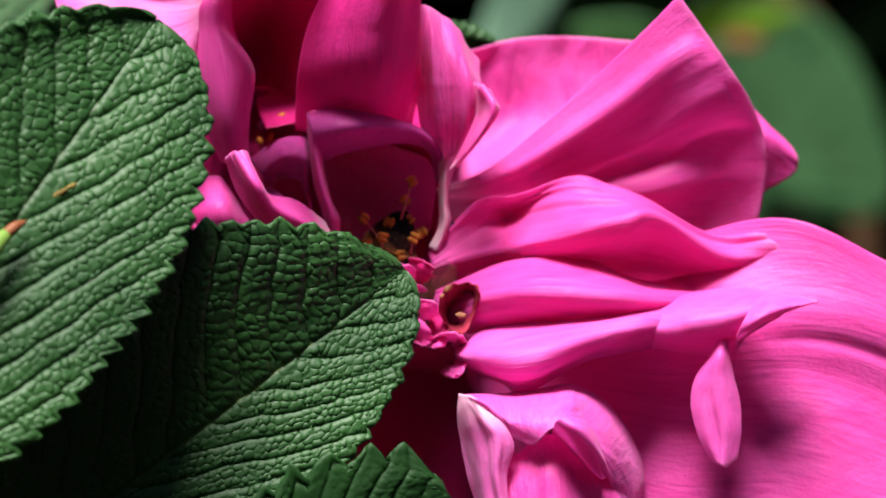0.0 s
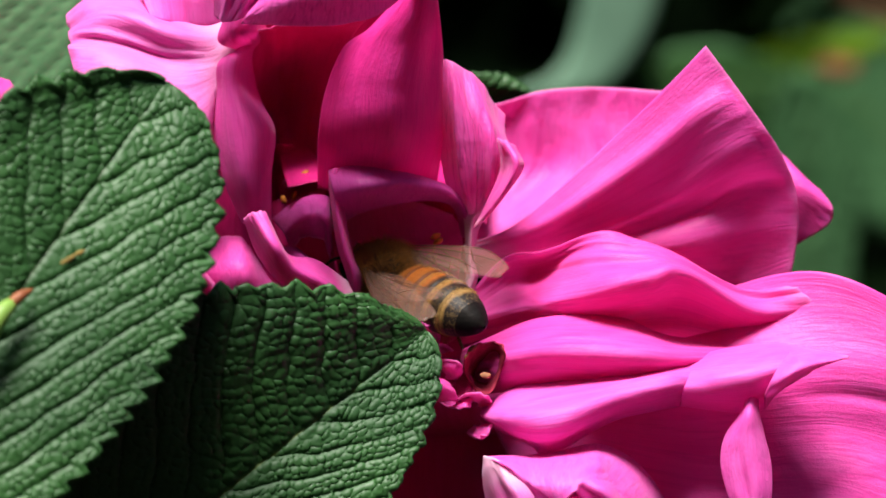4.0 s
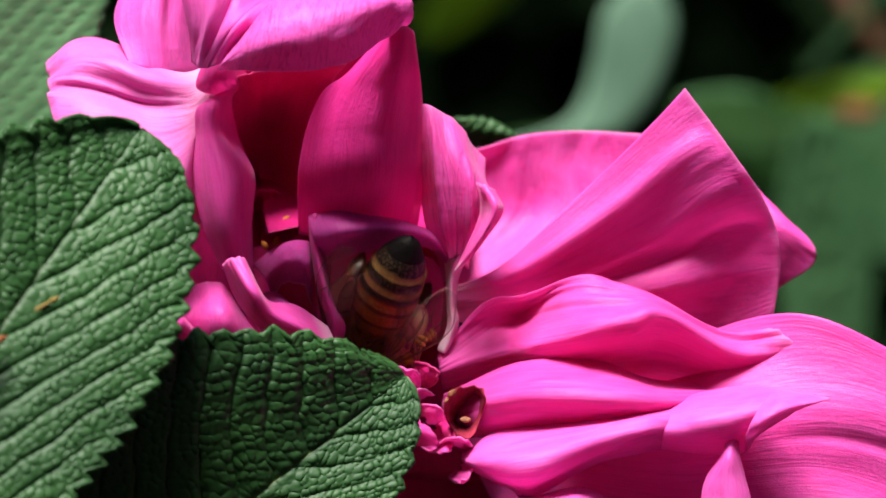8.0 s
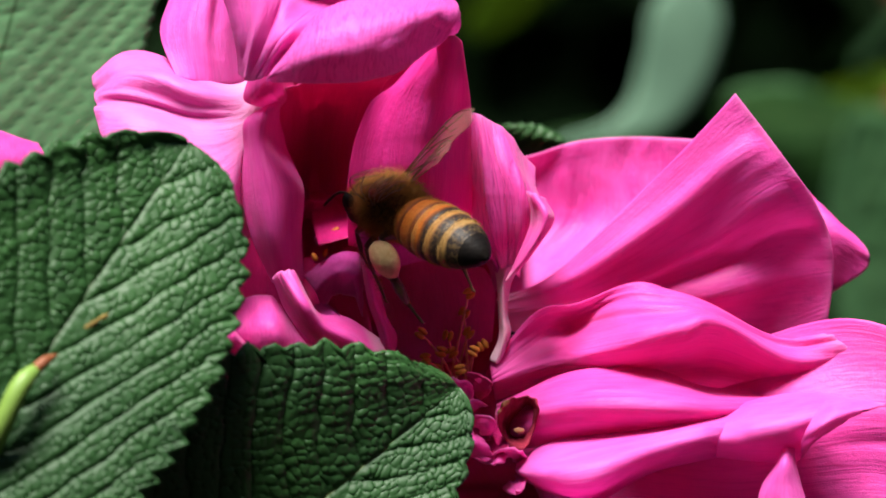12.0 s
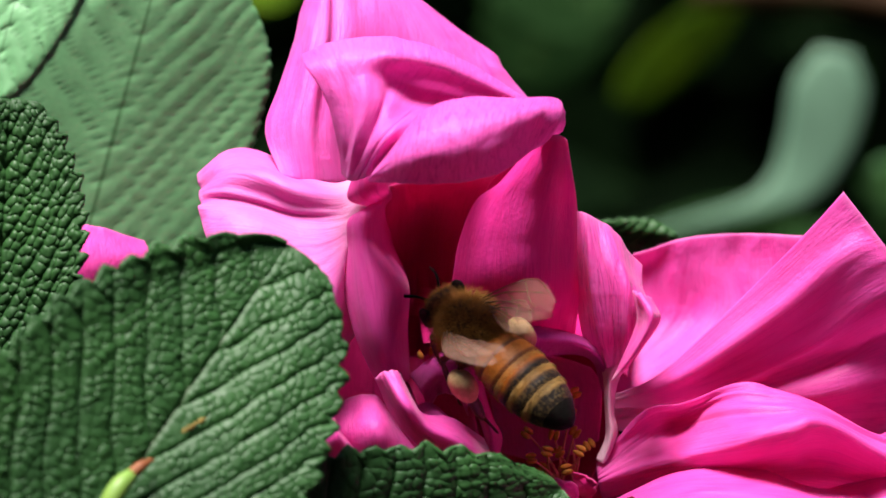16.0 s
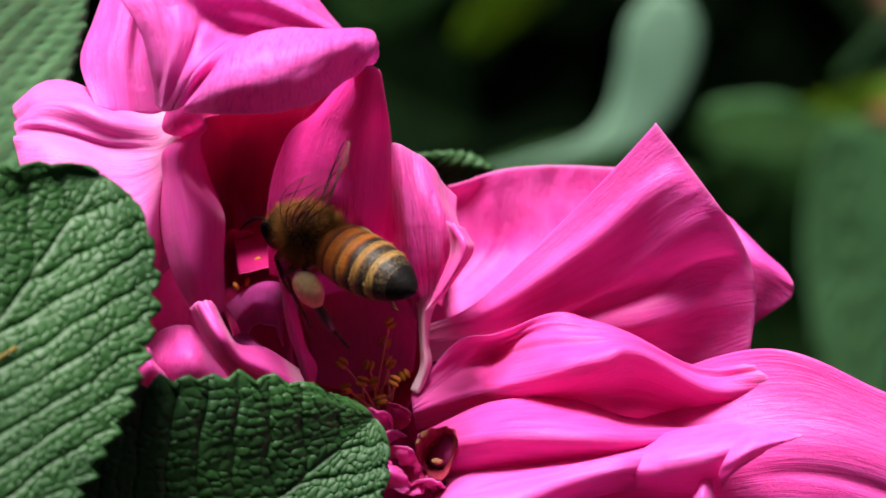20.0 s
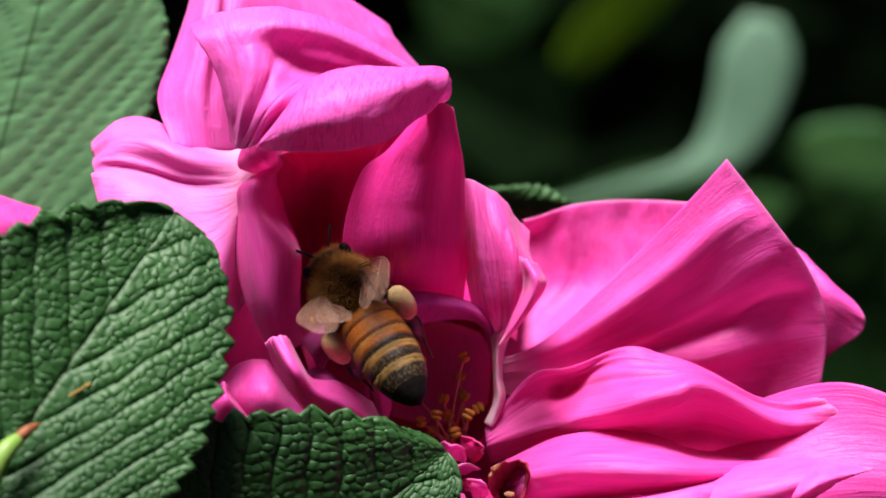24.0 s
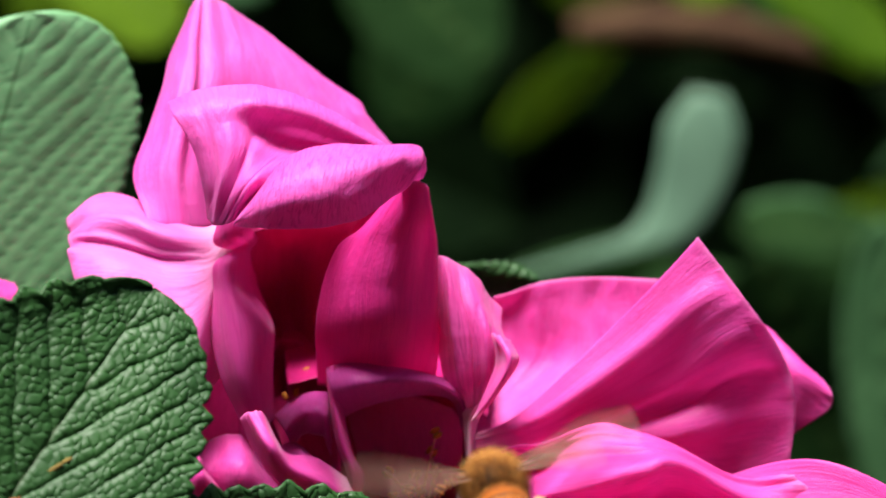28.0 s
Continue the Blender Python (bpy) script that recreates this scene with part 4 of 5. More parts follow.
petal(rose, PINK, [[(-19.37, -1.00, -7.62), (-17.18, -2.00, -7.60), (-15.00, -3.00, -7.57), (-12.21, -2.00, -7.60)], [(-19.13, -2.00, -5.64), (-17.12, -3.00, -5.27), (-15.31, -4.00, -5.25), (-13.70, -2.00, -5.71)], [(-18.94, -1.00, -4.31), (-17.23, -1.00, -3.35), (-15.58, -2.00, -3.09), (-14.76, -2.00, -4.05)]], at=AT)
petal(rose, PINK, [[(-19.19, -4.00, -7.02), (-17.77, -4.00, -7.02), (-16.42, -3.00, -7.04)], [(-18.83, -4.00, -5.61), (-17.89, -5.00, -5.59), (-17.12, -3.00, -6.05)], [(-18.47, -3.00, -4.63), (-18.13, -4.00, -4.55), (-17.90, -3.00, -4.74)]], n=24, at=AT)
# crumpled petaloids under the heart
for mat, cx, cy, cz, r, turn, sweep in (
    (PINK, -4.14, -5.0, -9.25, 1.21, 0.3, 1.6),
    (MAUVE, -3.29, -5.0, -10.50, 1.29, -0.6, 1.5),
    (PINK, -4.29, -6.0, -10.04, 1.07, -1.2, 1.4),
    (PINK, -2.79, -5.5, -11.46, 1.07, 0.8, 1.5),
    (DEEP, -3.18, -4.0, -8.89, 1.14, 1.2, 1.4),
    (PINK, -2.00, -5.0, -12.46, 1.21, 2.6, 1.4),
    (PINK, -0.79, -6.0, -13.25, 1.14, 0.3, 1.7),
    (PINK, -0.57, -6.0, -14.43, 1.00, 2.4, 1.5),
    (DEEP, -2.11, -4.5, -11.93, 1.21, 2.2, 1.5),
):
    rows = []
    for q in (0.2, 0.7, 1.0):
        rows.append([(cx + r * q * math.sin(x + turn), cy + 1.5 - 2.4 * q * math.cos(x * 1.3), cz + r * q * math.cos(x + turn) * 0.9) for x in np.linspace(-sweep, sweep, 6)])
    petal(rose, mat, rows, crinkle=0.3, ruffle=0.5, n=26, at=AT, name="petaloid")
petal(rose, PINK, [[(-5.22, -4.00, -10.83), (-5.08, -4.00, -12.31), (-4.73, -4.00, -13.30)], [(-3.92, -6.00, -10.90), (-3.28, -7.00, -12.12), (-2.95, -5.00, -13.04)], [(-3.38, -5.00, -11.29), (-2.31, -6.00, -12.23), (-1.62, -5.00, -13.25)]], n=26, at=AT, name="petaloid")
# a withered cup with an ochre rim
cup = petal(rose, WITHERED, [[(-0.67, -5.00, -12.45), (-0.32, -6.00, -12.51), (0.04, -6.00, -12.51), (0.39, -5.00, -12.27)], [(-1.37, -5.00, -11.39), (-0.67, -3.00, -11.82), (0.21, -3.00, -11.82), (0.84, -5.00, -11.04)], [(-1.61, -6.00, -10.30), (-0.67, -3.00, -10.65), (0.39, -3.00, -10.40), (0.95, -6.00, -10.20)], [(-1.26, -6.00, -9.50), (-0.56, -5.00, -9.32), (0.21, -5.00, -9.39), (0.77, -6.00, -9.64)]], n=28, at=AT, name="withered_cup", label="dark red withered cup with an ochre lip")
blob("torn_lip", (-1.15, -6.3, -9.75), (0.30, 0.13, 0.16), RUST, cup, AT, turn=(0, -35, 0), rough=0.35, seed=21)
blob("torn_lip", (-1.45, -6.2, -10.2), (0.20, 0.12, 0.13), RUST, cup, AT, turn=(0, -60, 0), rough=0.35, seed=22)
blob("crumb", (-0.28, -7.00, -11.35), (0.32, 0.2, 0.2), OCHRE, cup, AT, rough=0.2)
# stamens
random.seed(4)
for sx, sz in (
    (-3.11, -3.00), (-6.14, -5.50), (-3.11, -5.50), (-4.86, -6.68), (-4.14, -6.75), (-2.82, -6.64), (-2.21, -6.29), (-3.64, -7.82), (-3.36, -4.25), (-5.14, -7.82), (-4.43, -5.68), (-5.86, -7.11),
):
    y = random.uniform(-0.5, 2.0)
    root = (-3.6 + random.uniform(-0.8, 0.8), 3.5, -9.0)
    fil = tube("stamen", [root, ((sx + root[0]) / 2 + random.uniform(-0.3, 0.3), y + 1.2, (sz + root[2]) / 2), (sx, y, sz)], (0.10, 0.08, 0.06), FILAMENT, rose, AT, sides=6, n=8)
    turn = random.uniform(0, 180)
    for off in (-0.17, 0.17):
        blob("anther", (sx + off * math.cos(radians(turn + 90)), y - 0.1, sz + off * math.sin(radians(turn + 90))), (0.36, 0.2, 0.2), ANTHER, fil, AT, turn=(0, -turn, 0), rough=0.15, seed=int(turn), sides=8, rings=7)
# green cup behind the bloom and its stalk
blob("hip", (-3, 18, -11), (3.4, 3.4, 4.0), STALK, rose, AT, rough=0.05)
tube("stalk", [(-3, 19, -14), (-15, 24, -40), (-17, 22, -90)], (1.6, 1.4, 1.6), STALK, rose, AT)

# ---- rose leaves close by ----
bush = thing("rose_bush", (-20, 10, -90), "rose bush stems with toothed dark green puckered leaves", "shrub")
BA = (-20, 10, -90)
BROAD = dict(apex=(-20.42, -18.26, 6.09), base=(-39.28, -27.92, -22.68), side=(8.1, 1.5, -5.6), bend=(0, -2, 0), fold=(0.2, 0.12), left=0.99, right=0.95, blunt=(0.7, 0.44), peak=0.48, veins=(10, 9), sweep=(0.40, 0.55), quilt=0.34, pucker=0.115, teeth=24, tooth=0.09, n=400, m=230, seed=3)
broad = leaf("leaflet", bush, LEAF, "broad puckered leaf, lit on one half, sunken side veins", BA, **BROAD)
sheet = leaf_sheet(**BROAD)[0].reshape(-1, 3)
for mark, long, turn in (((-25.90, -17.00, -4.63), 0.75, 32), ((-25.30, -17.00, -4.23), 0.4, 40)):
    spot = sheet[np.argmin((sheet[:, 0] - mark[0]) ** 2 + (sheet[:, 2] - mark[2]) ** 2)]
    blob("scar", spot + (0, -0.17, 0), (long, 0.1, 0.16), SCAR, broad, BA, label="yellow-brown scar on a vein", turn=(0, -turn, 0), rough=0.3, seed=int(turn), sides=10, rings=9)
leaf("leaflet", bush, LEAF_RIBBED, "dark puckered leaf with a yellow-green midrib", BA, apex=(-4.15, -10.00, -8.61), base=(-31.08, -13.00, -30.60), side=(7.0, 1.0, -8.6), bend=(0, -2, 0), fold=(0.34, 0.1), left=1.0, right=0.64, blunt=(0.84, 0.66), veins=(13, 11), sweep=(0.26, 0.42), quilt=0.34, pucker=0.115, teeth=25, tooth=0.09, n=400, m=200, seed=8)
leaf("leaflet", bush, LEAF_FRESH, "jagged young leaf, brighter green", BA, apex=(-1.44, -17.00, -22.26), base=(-21.91, -19.00, -37.85), side=(3.6, 0.8, -5.0), fold=(0.1, 0.25), left=1.1, right=0.9, blunt=0.5, veins=(9, 8), sweep=(0.4, 0.4), quilt=0.3, pucker=0.05, teeth=11, tooth=0.3, n=240, m=120, seed=12)
leaf("leaflet", bush, LEAF_PALE, "smooth pale green leaf, slightly out of focus", BA, apex=(-29.97, 14.00, 24.45), base=(-38.02, 16.00, -4.46), side=(9.6, 2.0, 1.6), fold=(-0.05, -0.05), blunt=0.6, veins=(12, 12), quilt=0.12, teeth=30, tooth=0.02, n=160, m=40, seed=17)
leaf("leaflet", bush, LEAF, "puckered leaf beside the pale one", BA, apex=(-37.63, -9.00, 14.89), base=(-38.84, -9.00, -7.60), side=(4.9, 0.5, 0.3), veins=(10, 10), quilt=0.45, pucker=0.16, fold=(0.2, 0.2), teeth=18, tooth=0.14, n=260, m=140, seed=19)
leaf("leaflet", bush, LEAF_PALE, "pale green leaf at the edge of the bush", BA, apex=(-41.40, 13.00, 14.72), base=(-36.42, 15.00, 32.19), side=(-4.6, 0.5, -1.6), veins=(9, 9), quilt=0.3, teeth=20, tooth=0.03, n=120, m=30, seed=27)
leaf("leaflet", bush, LEAF, "small toothed leaf peeping over the petals", BA, apex=(4.05, 22.00, 6.83), base=(-5.53, 24.00, 5.41), side=(0.5, 1, -1.9), peak=0.5, veins=(8, 8), quilt=0.4, teeth=12, tooth=0.1, n=120, m=30, seed=23)
tube("stem", [(-52, -14, -18), (-40, 0, -40), (-24, 8, -90)], (0.8, 1.0, 1.6), STALK, bush, BA)
tube("stem", [(-34, -12, -30), (-28, 0, -50), (-22, 8, -90)], (0.7, 1.0, 1.6), STALK, bush, BA)
tube("stem", [(-37, 15, -5), (-32, 14, -40), (-20, 10, -90)], (0.7, 1.0, 1.8), STALK, bush, BA)
tube("stem", [(-20, 10, -88), (-16, 20, -400), (-20, 60, -860)], (2.0, 3.2, 5.0), TWIG, bush, BA, label="brown woody cane")
tube("stem", [(-32.18, -15.00, -19.22), (-31.16, -15.00, -21.57), (-30.28, -14.50, -23.62), (-29.32, -14.00, -26.37), (-28.11, -12.00, -30.27), (-32, -4, -50), (-24, 8, -90)], (0.5, 0.6, 0.62, 0.62, 0.66, 0.9, 1.4), REDDISH, bush, BA, label="reddish leaf stalk")
spur = tube("sepal", [(-32.08, -26.14, -13.07), (-30.83, -27.13, -10.28), (-29.78, -27.13, -7.99), (-28.86, -26.14, -7.01)], (0.5, 0.6, 0.6, 0.36), STALK, bush, BA, label="green sepal")
tube("tip", [(-28.94, -26.34, -7.07), (-28.41, -26.14, -6.61), (-27.85, -25.16, -6.31)], (0.37, 0.3, 0.08), RUST, spur, BA, label="rust-red withered tip")
# a second bloom behind the leaves
other = thing("rose_bloom", (-34, 6, 4), "pink rose petals half hidden behind leaves", "rose")
for sheet in (
    [[(-39.92, 4.00, 0.76), (-37.16, 2.00, 0.75), (-33.57, 2.00, 1.47), (-30.52, 4.00, 2.21)], [(-40.28, 4.00, 5.10), (-37.04, 1.00, 5.05), (-33.46, 1.00, 5.05), (-29.80, 4.00, 4.74)], [(-40.04, 5.00, 7.11), (-37.27, 3.00, 7.35), (-33.67, 3.00, 7.32), (-30.32, 5.00, 6.49)]],
    [[(-42.35, 6.00, 0.04), (-39.32, 5.00, 0.04), (-36.53, 6.00, 0.40)], [(-42.71, 6.00, 4.04), (-39.20, 4.00, 4.38), (-35.80, 6.00, 4.04)], [(-42.12, 7.00, 6.61), (-39.44, 6.00, 7.31), (-37.01, 7.00, 6.97)]],
    [[(-35.91, 7.00, 0.40), (-32.89, 6.00, 0.76), (-30.80, 7.00, 1.50)], [(-35.55, 7.00, 3.69), (-32.53, 6.00, 4.04), (-30.44, 7.00, 3.69)], [(-34.92, 8.00, 6.26), (-32.63, 7.00, 6.53), (-30.90, 8.00, 6.08)]],
):
    petal(other, PINK, sheet, at=(-34, 6, 4))

# ---- garden behind, out of focus ----

garden = thing("garden_plant", (40, 235, -200), "broad-leaved garden plant in soft focus behind the rose", "plant")
GA = (40, 235, -200)


def blade(name, points, widths, mat, parent, at, label="", cup=0.15):
    """A strap of leaf along the points."""
    C = spline(points, 40)
    W = spline(np.asarray(widths, float)[:, None], 40)
    T = np.gradient(C, axis=0)
    side = np.cross(T, (0, -1, 0))
    side /= np.linalg.norm(side, axis=1, keepdims=True)
    w = np.linspace(-1, 1, 12)
    P = C[:, None] + (W * w[None, :])[..., None] * side[:, None] + (cup * W * w[None, :] ** 2)[..., None] * np.array([0, 1.0, 0])
    return shell(name, P, 0.6, mat, parent, at, label)


blade("blade", [(6.0, 231.0, 7.6), (14.6, 231.0, 10.0), (21.2, 231.0, 11.8), (25.6, 231.0, 14.8), (27.9, 230.5, 19.4), (28.9, 230.0, 24.4), (29.5, 230.0, 28.4)], (0.3, 0.6, 1.2, 3.0, 3.9, 4.0, 1.9), LEAF_GREY, garden, GA, "pale grey-green blade bent upwards", cup=0.05)
blade("blade", [(2.25, 242.0, 5.4), (12.25, 242.0, 8.6), (19.06, 241.0, 10.2), (26.0, 240.0, 11.4)], (1.0, 2.0, 2.4, 1.6), LEAF_FAR, garden, GA, "dark green blade")
lime = thing("shrub", (30, 350, -300), "lime-green leafy shrub in soft focus with a brown twig", "shrub")


def far_leaf(apex, base, side, mat):
    """One broad leaf of the plant behind."""
    SEED[0] += 1
    parent, at = (lime, (30, 350, -300)) if mat in (LEAF_LIME, LEAF_OLIVE) else (garden, GA)
    leaf("leaf", parent, mat, "", at, thick=0.6, apex=apex, base=base, side=side, veins=(8, 8), quilt=0.8, teeth=10, tooth=0.02, n=60, m=20, seed=SEED[0])


far_leaf((32.0, 234.00, 13.6), (52.0, 238.00, 13.2), (0.4, -1.5, -3.4), LEAF_FAR)
far_leaf((36.0, 240.00, 11.0), (51.91, 250.00, -29.20), (12, 4, 5), LEAF_FAR)
far_leaf((48.4, 228.00, 14.6), (51.0, 232.00, -22.12), (5.4, 1, 0), LEAF_MID)
far_leaf((23.69, 260.00, 7.19), (41.17, 260.00, -7.70), (6, 3, 7), LEAF_FAR)
far_leaf((9.8, 358.00, 26.8), (26.5, 362.00, 42.0), (2.4, 1.6, -2.4), LEAF_LIME)
far_leaf((56.37, 270.00, 32.99), (30.95, 275.00, 51.20), (2.4, 1, 3.2), LEAF_OLIVE)
far_leaf((36.87, 285.00, 43.28), (24.71, 285.00, 52.06), (3, 2, 5), LEAF_LIME)
far_leaf((-30.40, 280.00, 36.90), (-48.89, 285.00, 52.06), (4, 2, 5), LEAF_LIME)
far_leaf((-19.33, 290.00, 43.64), (-39.76, 290.00, 58.62), (4, 2, 6), LEAF_MID)
far_leaf((6.43, 280.00, 33.55), (-10.98, 280.00, 51.63), (6, 2, 6), LEAF_FAR)
far_leaf((-4.43, 300.00, 26.36), (5.26, 300.00, 47.12), (7, 2, -3), LEAF_FAR)
far_leaf((50.0, 300.00, 40.90), (34.0, 300.00, 54.0), (5, 2, 5), LEAF_FAR)
far_leaf((-54.95, 360.00, 42.58), (-37.27, 370.00, 57.06), (5, 2, -7), LEAF_LIME)
far_leaf((-6.56, 380.00, 46.17), (7.50, 380.00, 64.14), (6, 2, -4), LEAF_LIME)
far_leaf((16.88, 380.00, 48.52), (40.89, 390.00, 58.72), (2, 2, -6), LEAF_LIME)
far_leaf((59.76, 370.00, 40.89), (46.56, 380.00, 54.77), (5, 2, 6), LEAF_OLIVE)
far_leaf((60.65, 330.00, 36.34), (46.85, 340.00, 48.69), (3, -1, 3.5), LEAF_OLIVE)
far_leaf((54.87, 290.00, 19.13), (81.38, 300.00, -2.70), (7, 4, 9), LEAF_MID)
far_leaf((34.6, 246.00, 15.6), (45.0, 248.00, 16.6), (0.3, -0.8, -1.5), LEAF_MID)
far_leaf((46.0, 280.00, 15.4), (66.0, 280.00, 20.4), (0.5, -1, -2.2), LEAF_LIME)
far_leaf((54.6, 290.0, 21.2), (65.0, 290.0, 33.4), (2.4, 0.8, 2.0), LEAF_MID)
tube("stem", [(19.4, 350.00, 41.6), (28.0, 350.00, 42.2), (41.0, 350.00, 41.4), (64.01, 350.00, 36.8)], (2.2, 2.8, 2.6, 2.0), TWIG, lime, (30, 350, -300), label="brown twig")
tube("stem", [(64.0, 350, 36.8), (90, 356, -40), (80, 360, -500), (60, 350, -890)], (1.5, 2.4, 4.0, 6.0), TWIG, lime, (30, 350, -300), label="brown woody stem")
blob("withered_leaf", (58.80, 278.00, 16.35), (2.4, 1.0, 1.2), RUST, garden, GA, label="rust-brown withered leaf scrap", rough=0.25)
tube("stem", [(90, 300, -80), (80, 280, -160), (50, 250, -500), (40, 235, -900)], (1.5, 2.0, 3.0, 4.0), STALK, garden, GA)

# a hedge closes the garden behind; its near-black leaf colour carries the deep shade
rng = np.random.RandomState(7)
count = 15000
base = np.stack([rng.uniform(-700, 700, count), rng.uniform(380, 700, count), rng.uniform(-850, 520, count)], -1)
# unseen overhang above the view, added to shade the foliage below
over = base[:, 2] > 130
base[over, 1] -= rng.uniform(0, 140, over.sum())
size = rng.uniform(18, 40, count)
far = np.arange(count) < 2600
base[far, 1] = rng.uniform(700, 800, far.sum())
size[far] = rng.uniform(60, 110, far.sum())
d1 = rng.normal(size=(count, 3)) + (0, -0.5, -0.4)
d1 /= np.linalg.norm(d1, axis=1, keepdims=True)
d2 = np.cross(d1, rng.normal(size=(count, 3)))
d2 /= np.linalg.norm(d2, axis=1, keepdims=True)
d3 = np.cross(d1, d2)
shape = np.array([(0, 0, 0), (0.3, 0.3, 0.08), (0.7, 0.27, 0.06), (1, 0, -0.08), (0.7, -0.27, 0.06), (0.3, -0.3, 0.08), (0.3, 0, -0.02), (0.7, 0, -0.03)])
verts = base[:, None] + size[:, None, None] * (shape[None, :, :1] * d1[:, None] + shape[None, :, 1:2] * d2[:, None] + shape[None, :, 2:] * d3[:, None])
facet = np.array([(0, 1, 6), (0, 6, 5)]), np.array([(1, 2, 7, 6), (6, 7, 4, 5)]), np.array([(2, 3, 7), (7, 3, 4)])
faces = [tuple(int(x) + 8 * i for x in f) for i in range(count) for group in facet for f in group]
hedge = mesh_part("hedge", verts.reshape(-1, 3), faces, LEAF_SHADED, None, "", np.tile(shape[:, [1, 0]] + (0.5, 0), (count, 1)), smooth=False)
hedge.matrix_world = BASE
tagged(hedge, "dense hedge foliage, deep shade put into its near-black green", "hedge", "", "stuff")

# unseen hedge ring beside and behind the camera, added to cut low sky light
count = 14000
round_ = rng.uniform(0, 2 * math.pi, count)
wave = lattice(round_ / (2 * math.pi), round_ * 0, 9, 1, 61)
ring = 1100 + 160 * wave + rng.uniform(0, 1, count) ** 1.5 * 1300
top = 900 + 260 * lattice(round_ / (2 * math.pi), ring / 2400, 14, 4, 62) - 0.25 * (ring - 1000)
base = np.stack([ring * np.cos(round_), ring * np.sin(round_), -850 + (850 + top) * rng.uniform(0, 1, count) ** 0.6], -1)
size = rng.uniform(70, 130, count)
d1 = rng.normal(size=(count, 3))
d1 /= np.linalg.norm(d1, axis=1, keepdims=True)
d2 = np.cross(d1, rng.normal(size=(count, 3)))
d2 /= np.linalg.norm(d2, axis=1, keepdims=True)
d3 = np.cross(d1, d2)
verts = base[:, None] + size[:, None, None] * (shape[None, :, :1] * d1[:, None] + shape[None, :, 1:2] * d2[:, None] + shape[None, :, 2:] * d3[:, None])
faces = [tuple(int(x) + 8 * i for x in f) for i in range(count) for group in facet for f in group]
around = mesh_part("hedge", verts.reshape(-1, 3), faces, LEAF_SHADED, None, "", np.tile(shape[:, [1, 0]] + (0.5, 0), (count, 1)), smooth=False)
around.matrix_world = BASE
tagged(around, "tall unseen hedge ring added to block low sky light", "hedge", "", "stuff")

# ---- the honey bee ----
def hairy(name, a, b2, rough=0.6, spec=0.1):
    return speckled(name, a, b2, 1500.0, rough, spec, 0.4, 0.0002)


def banded(name, stops, rough=0.52, spec=0.2):
    """A plate of the abdomen: its colours from front to hind margin, with an uneven border between them."""
    m, n, l, b = material(name, stops[0][1], rough, spec)
    sep = n.new("ShaderNodeSeparateXYZ")
    l.new(coords(n, l, (1, 1, 1)), sep.inputs[0])
    x = node(n, "ShaderNodeTexNoise", Scale=800.0, Detail=6.0, Roughness=0.7)
    l.new(coords(n, l, (1, 1, 1), "Object"), x.inputs["Vector"])
    mix = n.new("ShaderNodeMath")
    mix.operation = "MULTIPLY_ADD"
    mix.inputs[1].default_value = 0.36
    l.new(x.outputs["Fac"], mix.inputs[0]), l.new(sep.outputs["Y"], mix.inputs[2])
    c = ramp(n, l, mix.outputs[0], [(p + 0.18, col) for p, col in stops])
    spots = node(n, "ShaderNodeTexNoise", Scale=5200.0, Detail=3.0)
    l.new(coords(n, l, (1, 1, 1), "Object"), spots.inputs["Vector"])
    c = blend(n, l, ramp(n, l, spots.outputs["Fac"], [(0.45, (0, 0, 0)), (0.7, (0.5, 0.5, 0.5))]), c, tuple(0.4 * v for v in stops[0][1]))
    l.new(c, b.inputs["Base Color"])
    bump(n, l, b, spots.outputs["Fac"], 0.35, 0.00008)
    return m


ORANGE, BURNT, INK = (0.33, 0.086, 0.009), (0.10, 0.026, 0.006), (0.010, 0.006, 0.005)
AMBER = banded("abdomen_amber", [(0.0, ORANGE), (0.72, (0.25, 0.075, 0.010)), (0.9, BURNT)])
AMBER_BAND = banded("abdomen_amber_band", [(0.0, (0.34, 0.14, 0.03)), (0.5, ORANGE), (0.64, BURNT), (0.78, INK)])
OLIVE = banded("abdomen_olive_band", [(0.0, (0.38, 0.22, 0.075)), (0.42, (0.30, 0.14, 0.035)), (0.54, (0.06, 0.025, 0.010)), (0.66, INK)])
DUSK = banded("abdomen_dark_band", [(0.0, (0.38, 0.24, 0.09)), (0.36, (0.22, 0.12, 0.035)), (0.50, INK)])
BLACK = hairy("black_shell", (0.004, 0.0035, 0.0035), (0.009, 0.007, 0.006), 0.5, 0.06)
BROWN = hairy("thorax_brown", (0.020, 0.010, 0.005), (0.055, 0.028, 0.011), 0.6)
FUR = hairy("golden_fur", (0.23, 0.088, 0.020), (0.44, 0.205, 0.055), 0.8)
DOWN = hairy("cream_down", (0.33, 0.175, 0.055), (0.50, 0.31, 0.11), 0.85)
LEG = hairy("leg_brown", (0.032, 0.013, 0.007), (0.10, 0.040, 0.018), 0.38, 0.4)
POLLEN = speckled("pollen", (0.46, 0.30, 0.13), (0.60, 0.43, 0.22), 2600.0, 0.85, 0.2, 0.5, 0.0001)
WING, wn, wl, wb = material("wing_film", (0.34, 0.20, 0.15), 0.3, 0.6)
wb.inputs["Alpha"].default_value = 0.13
ripple = node(wn, "ShaderNodeTexNoise", Scale=900.0, Detail=3.0)
wl.new(coords(wn, wl, (1, 1, 1), "Object"), ripple.inputs["Vector"])
bump(wn, wl, wb, ripple.outputs["Fac"], 0.25, 0.0002)
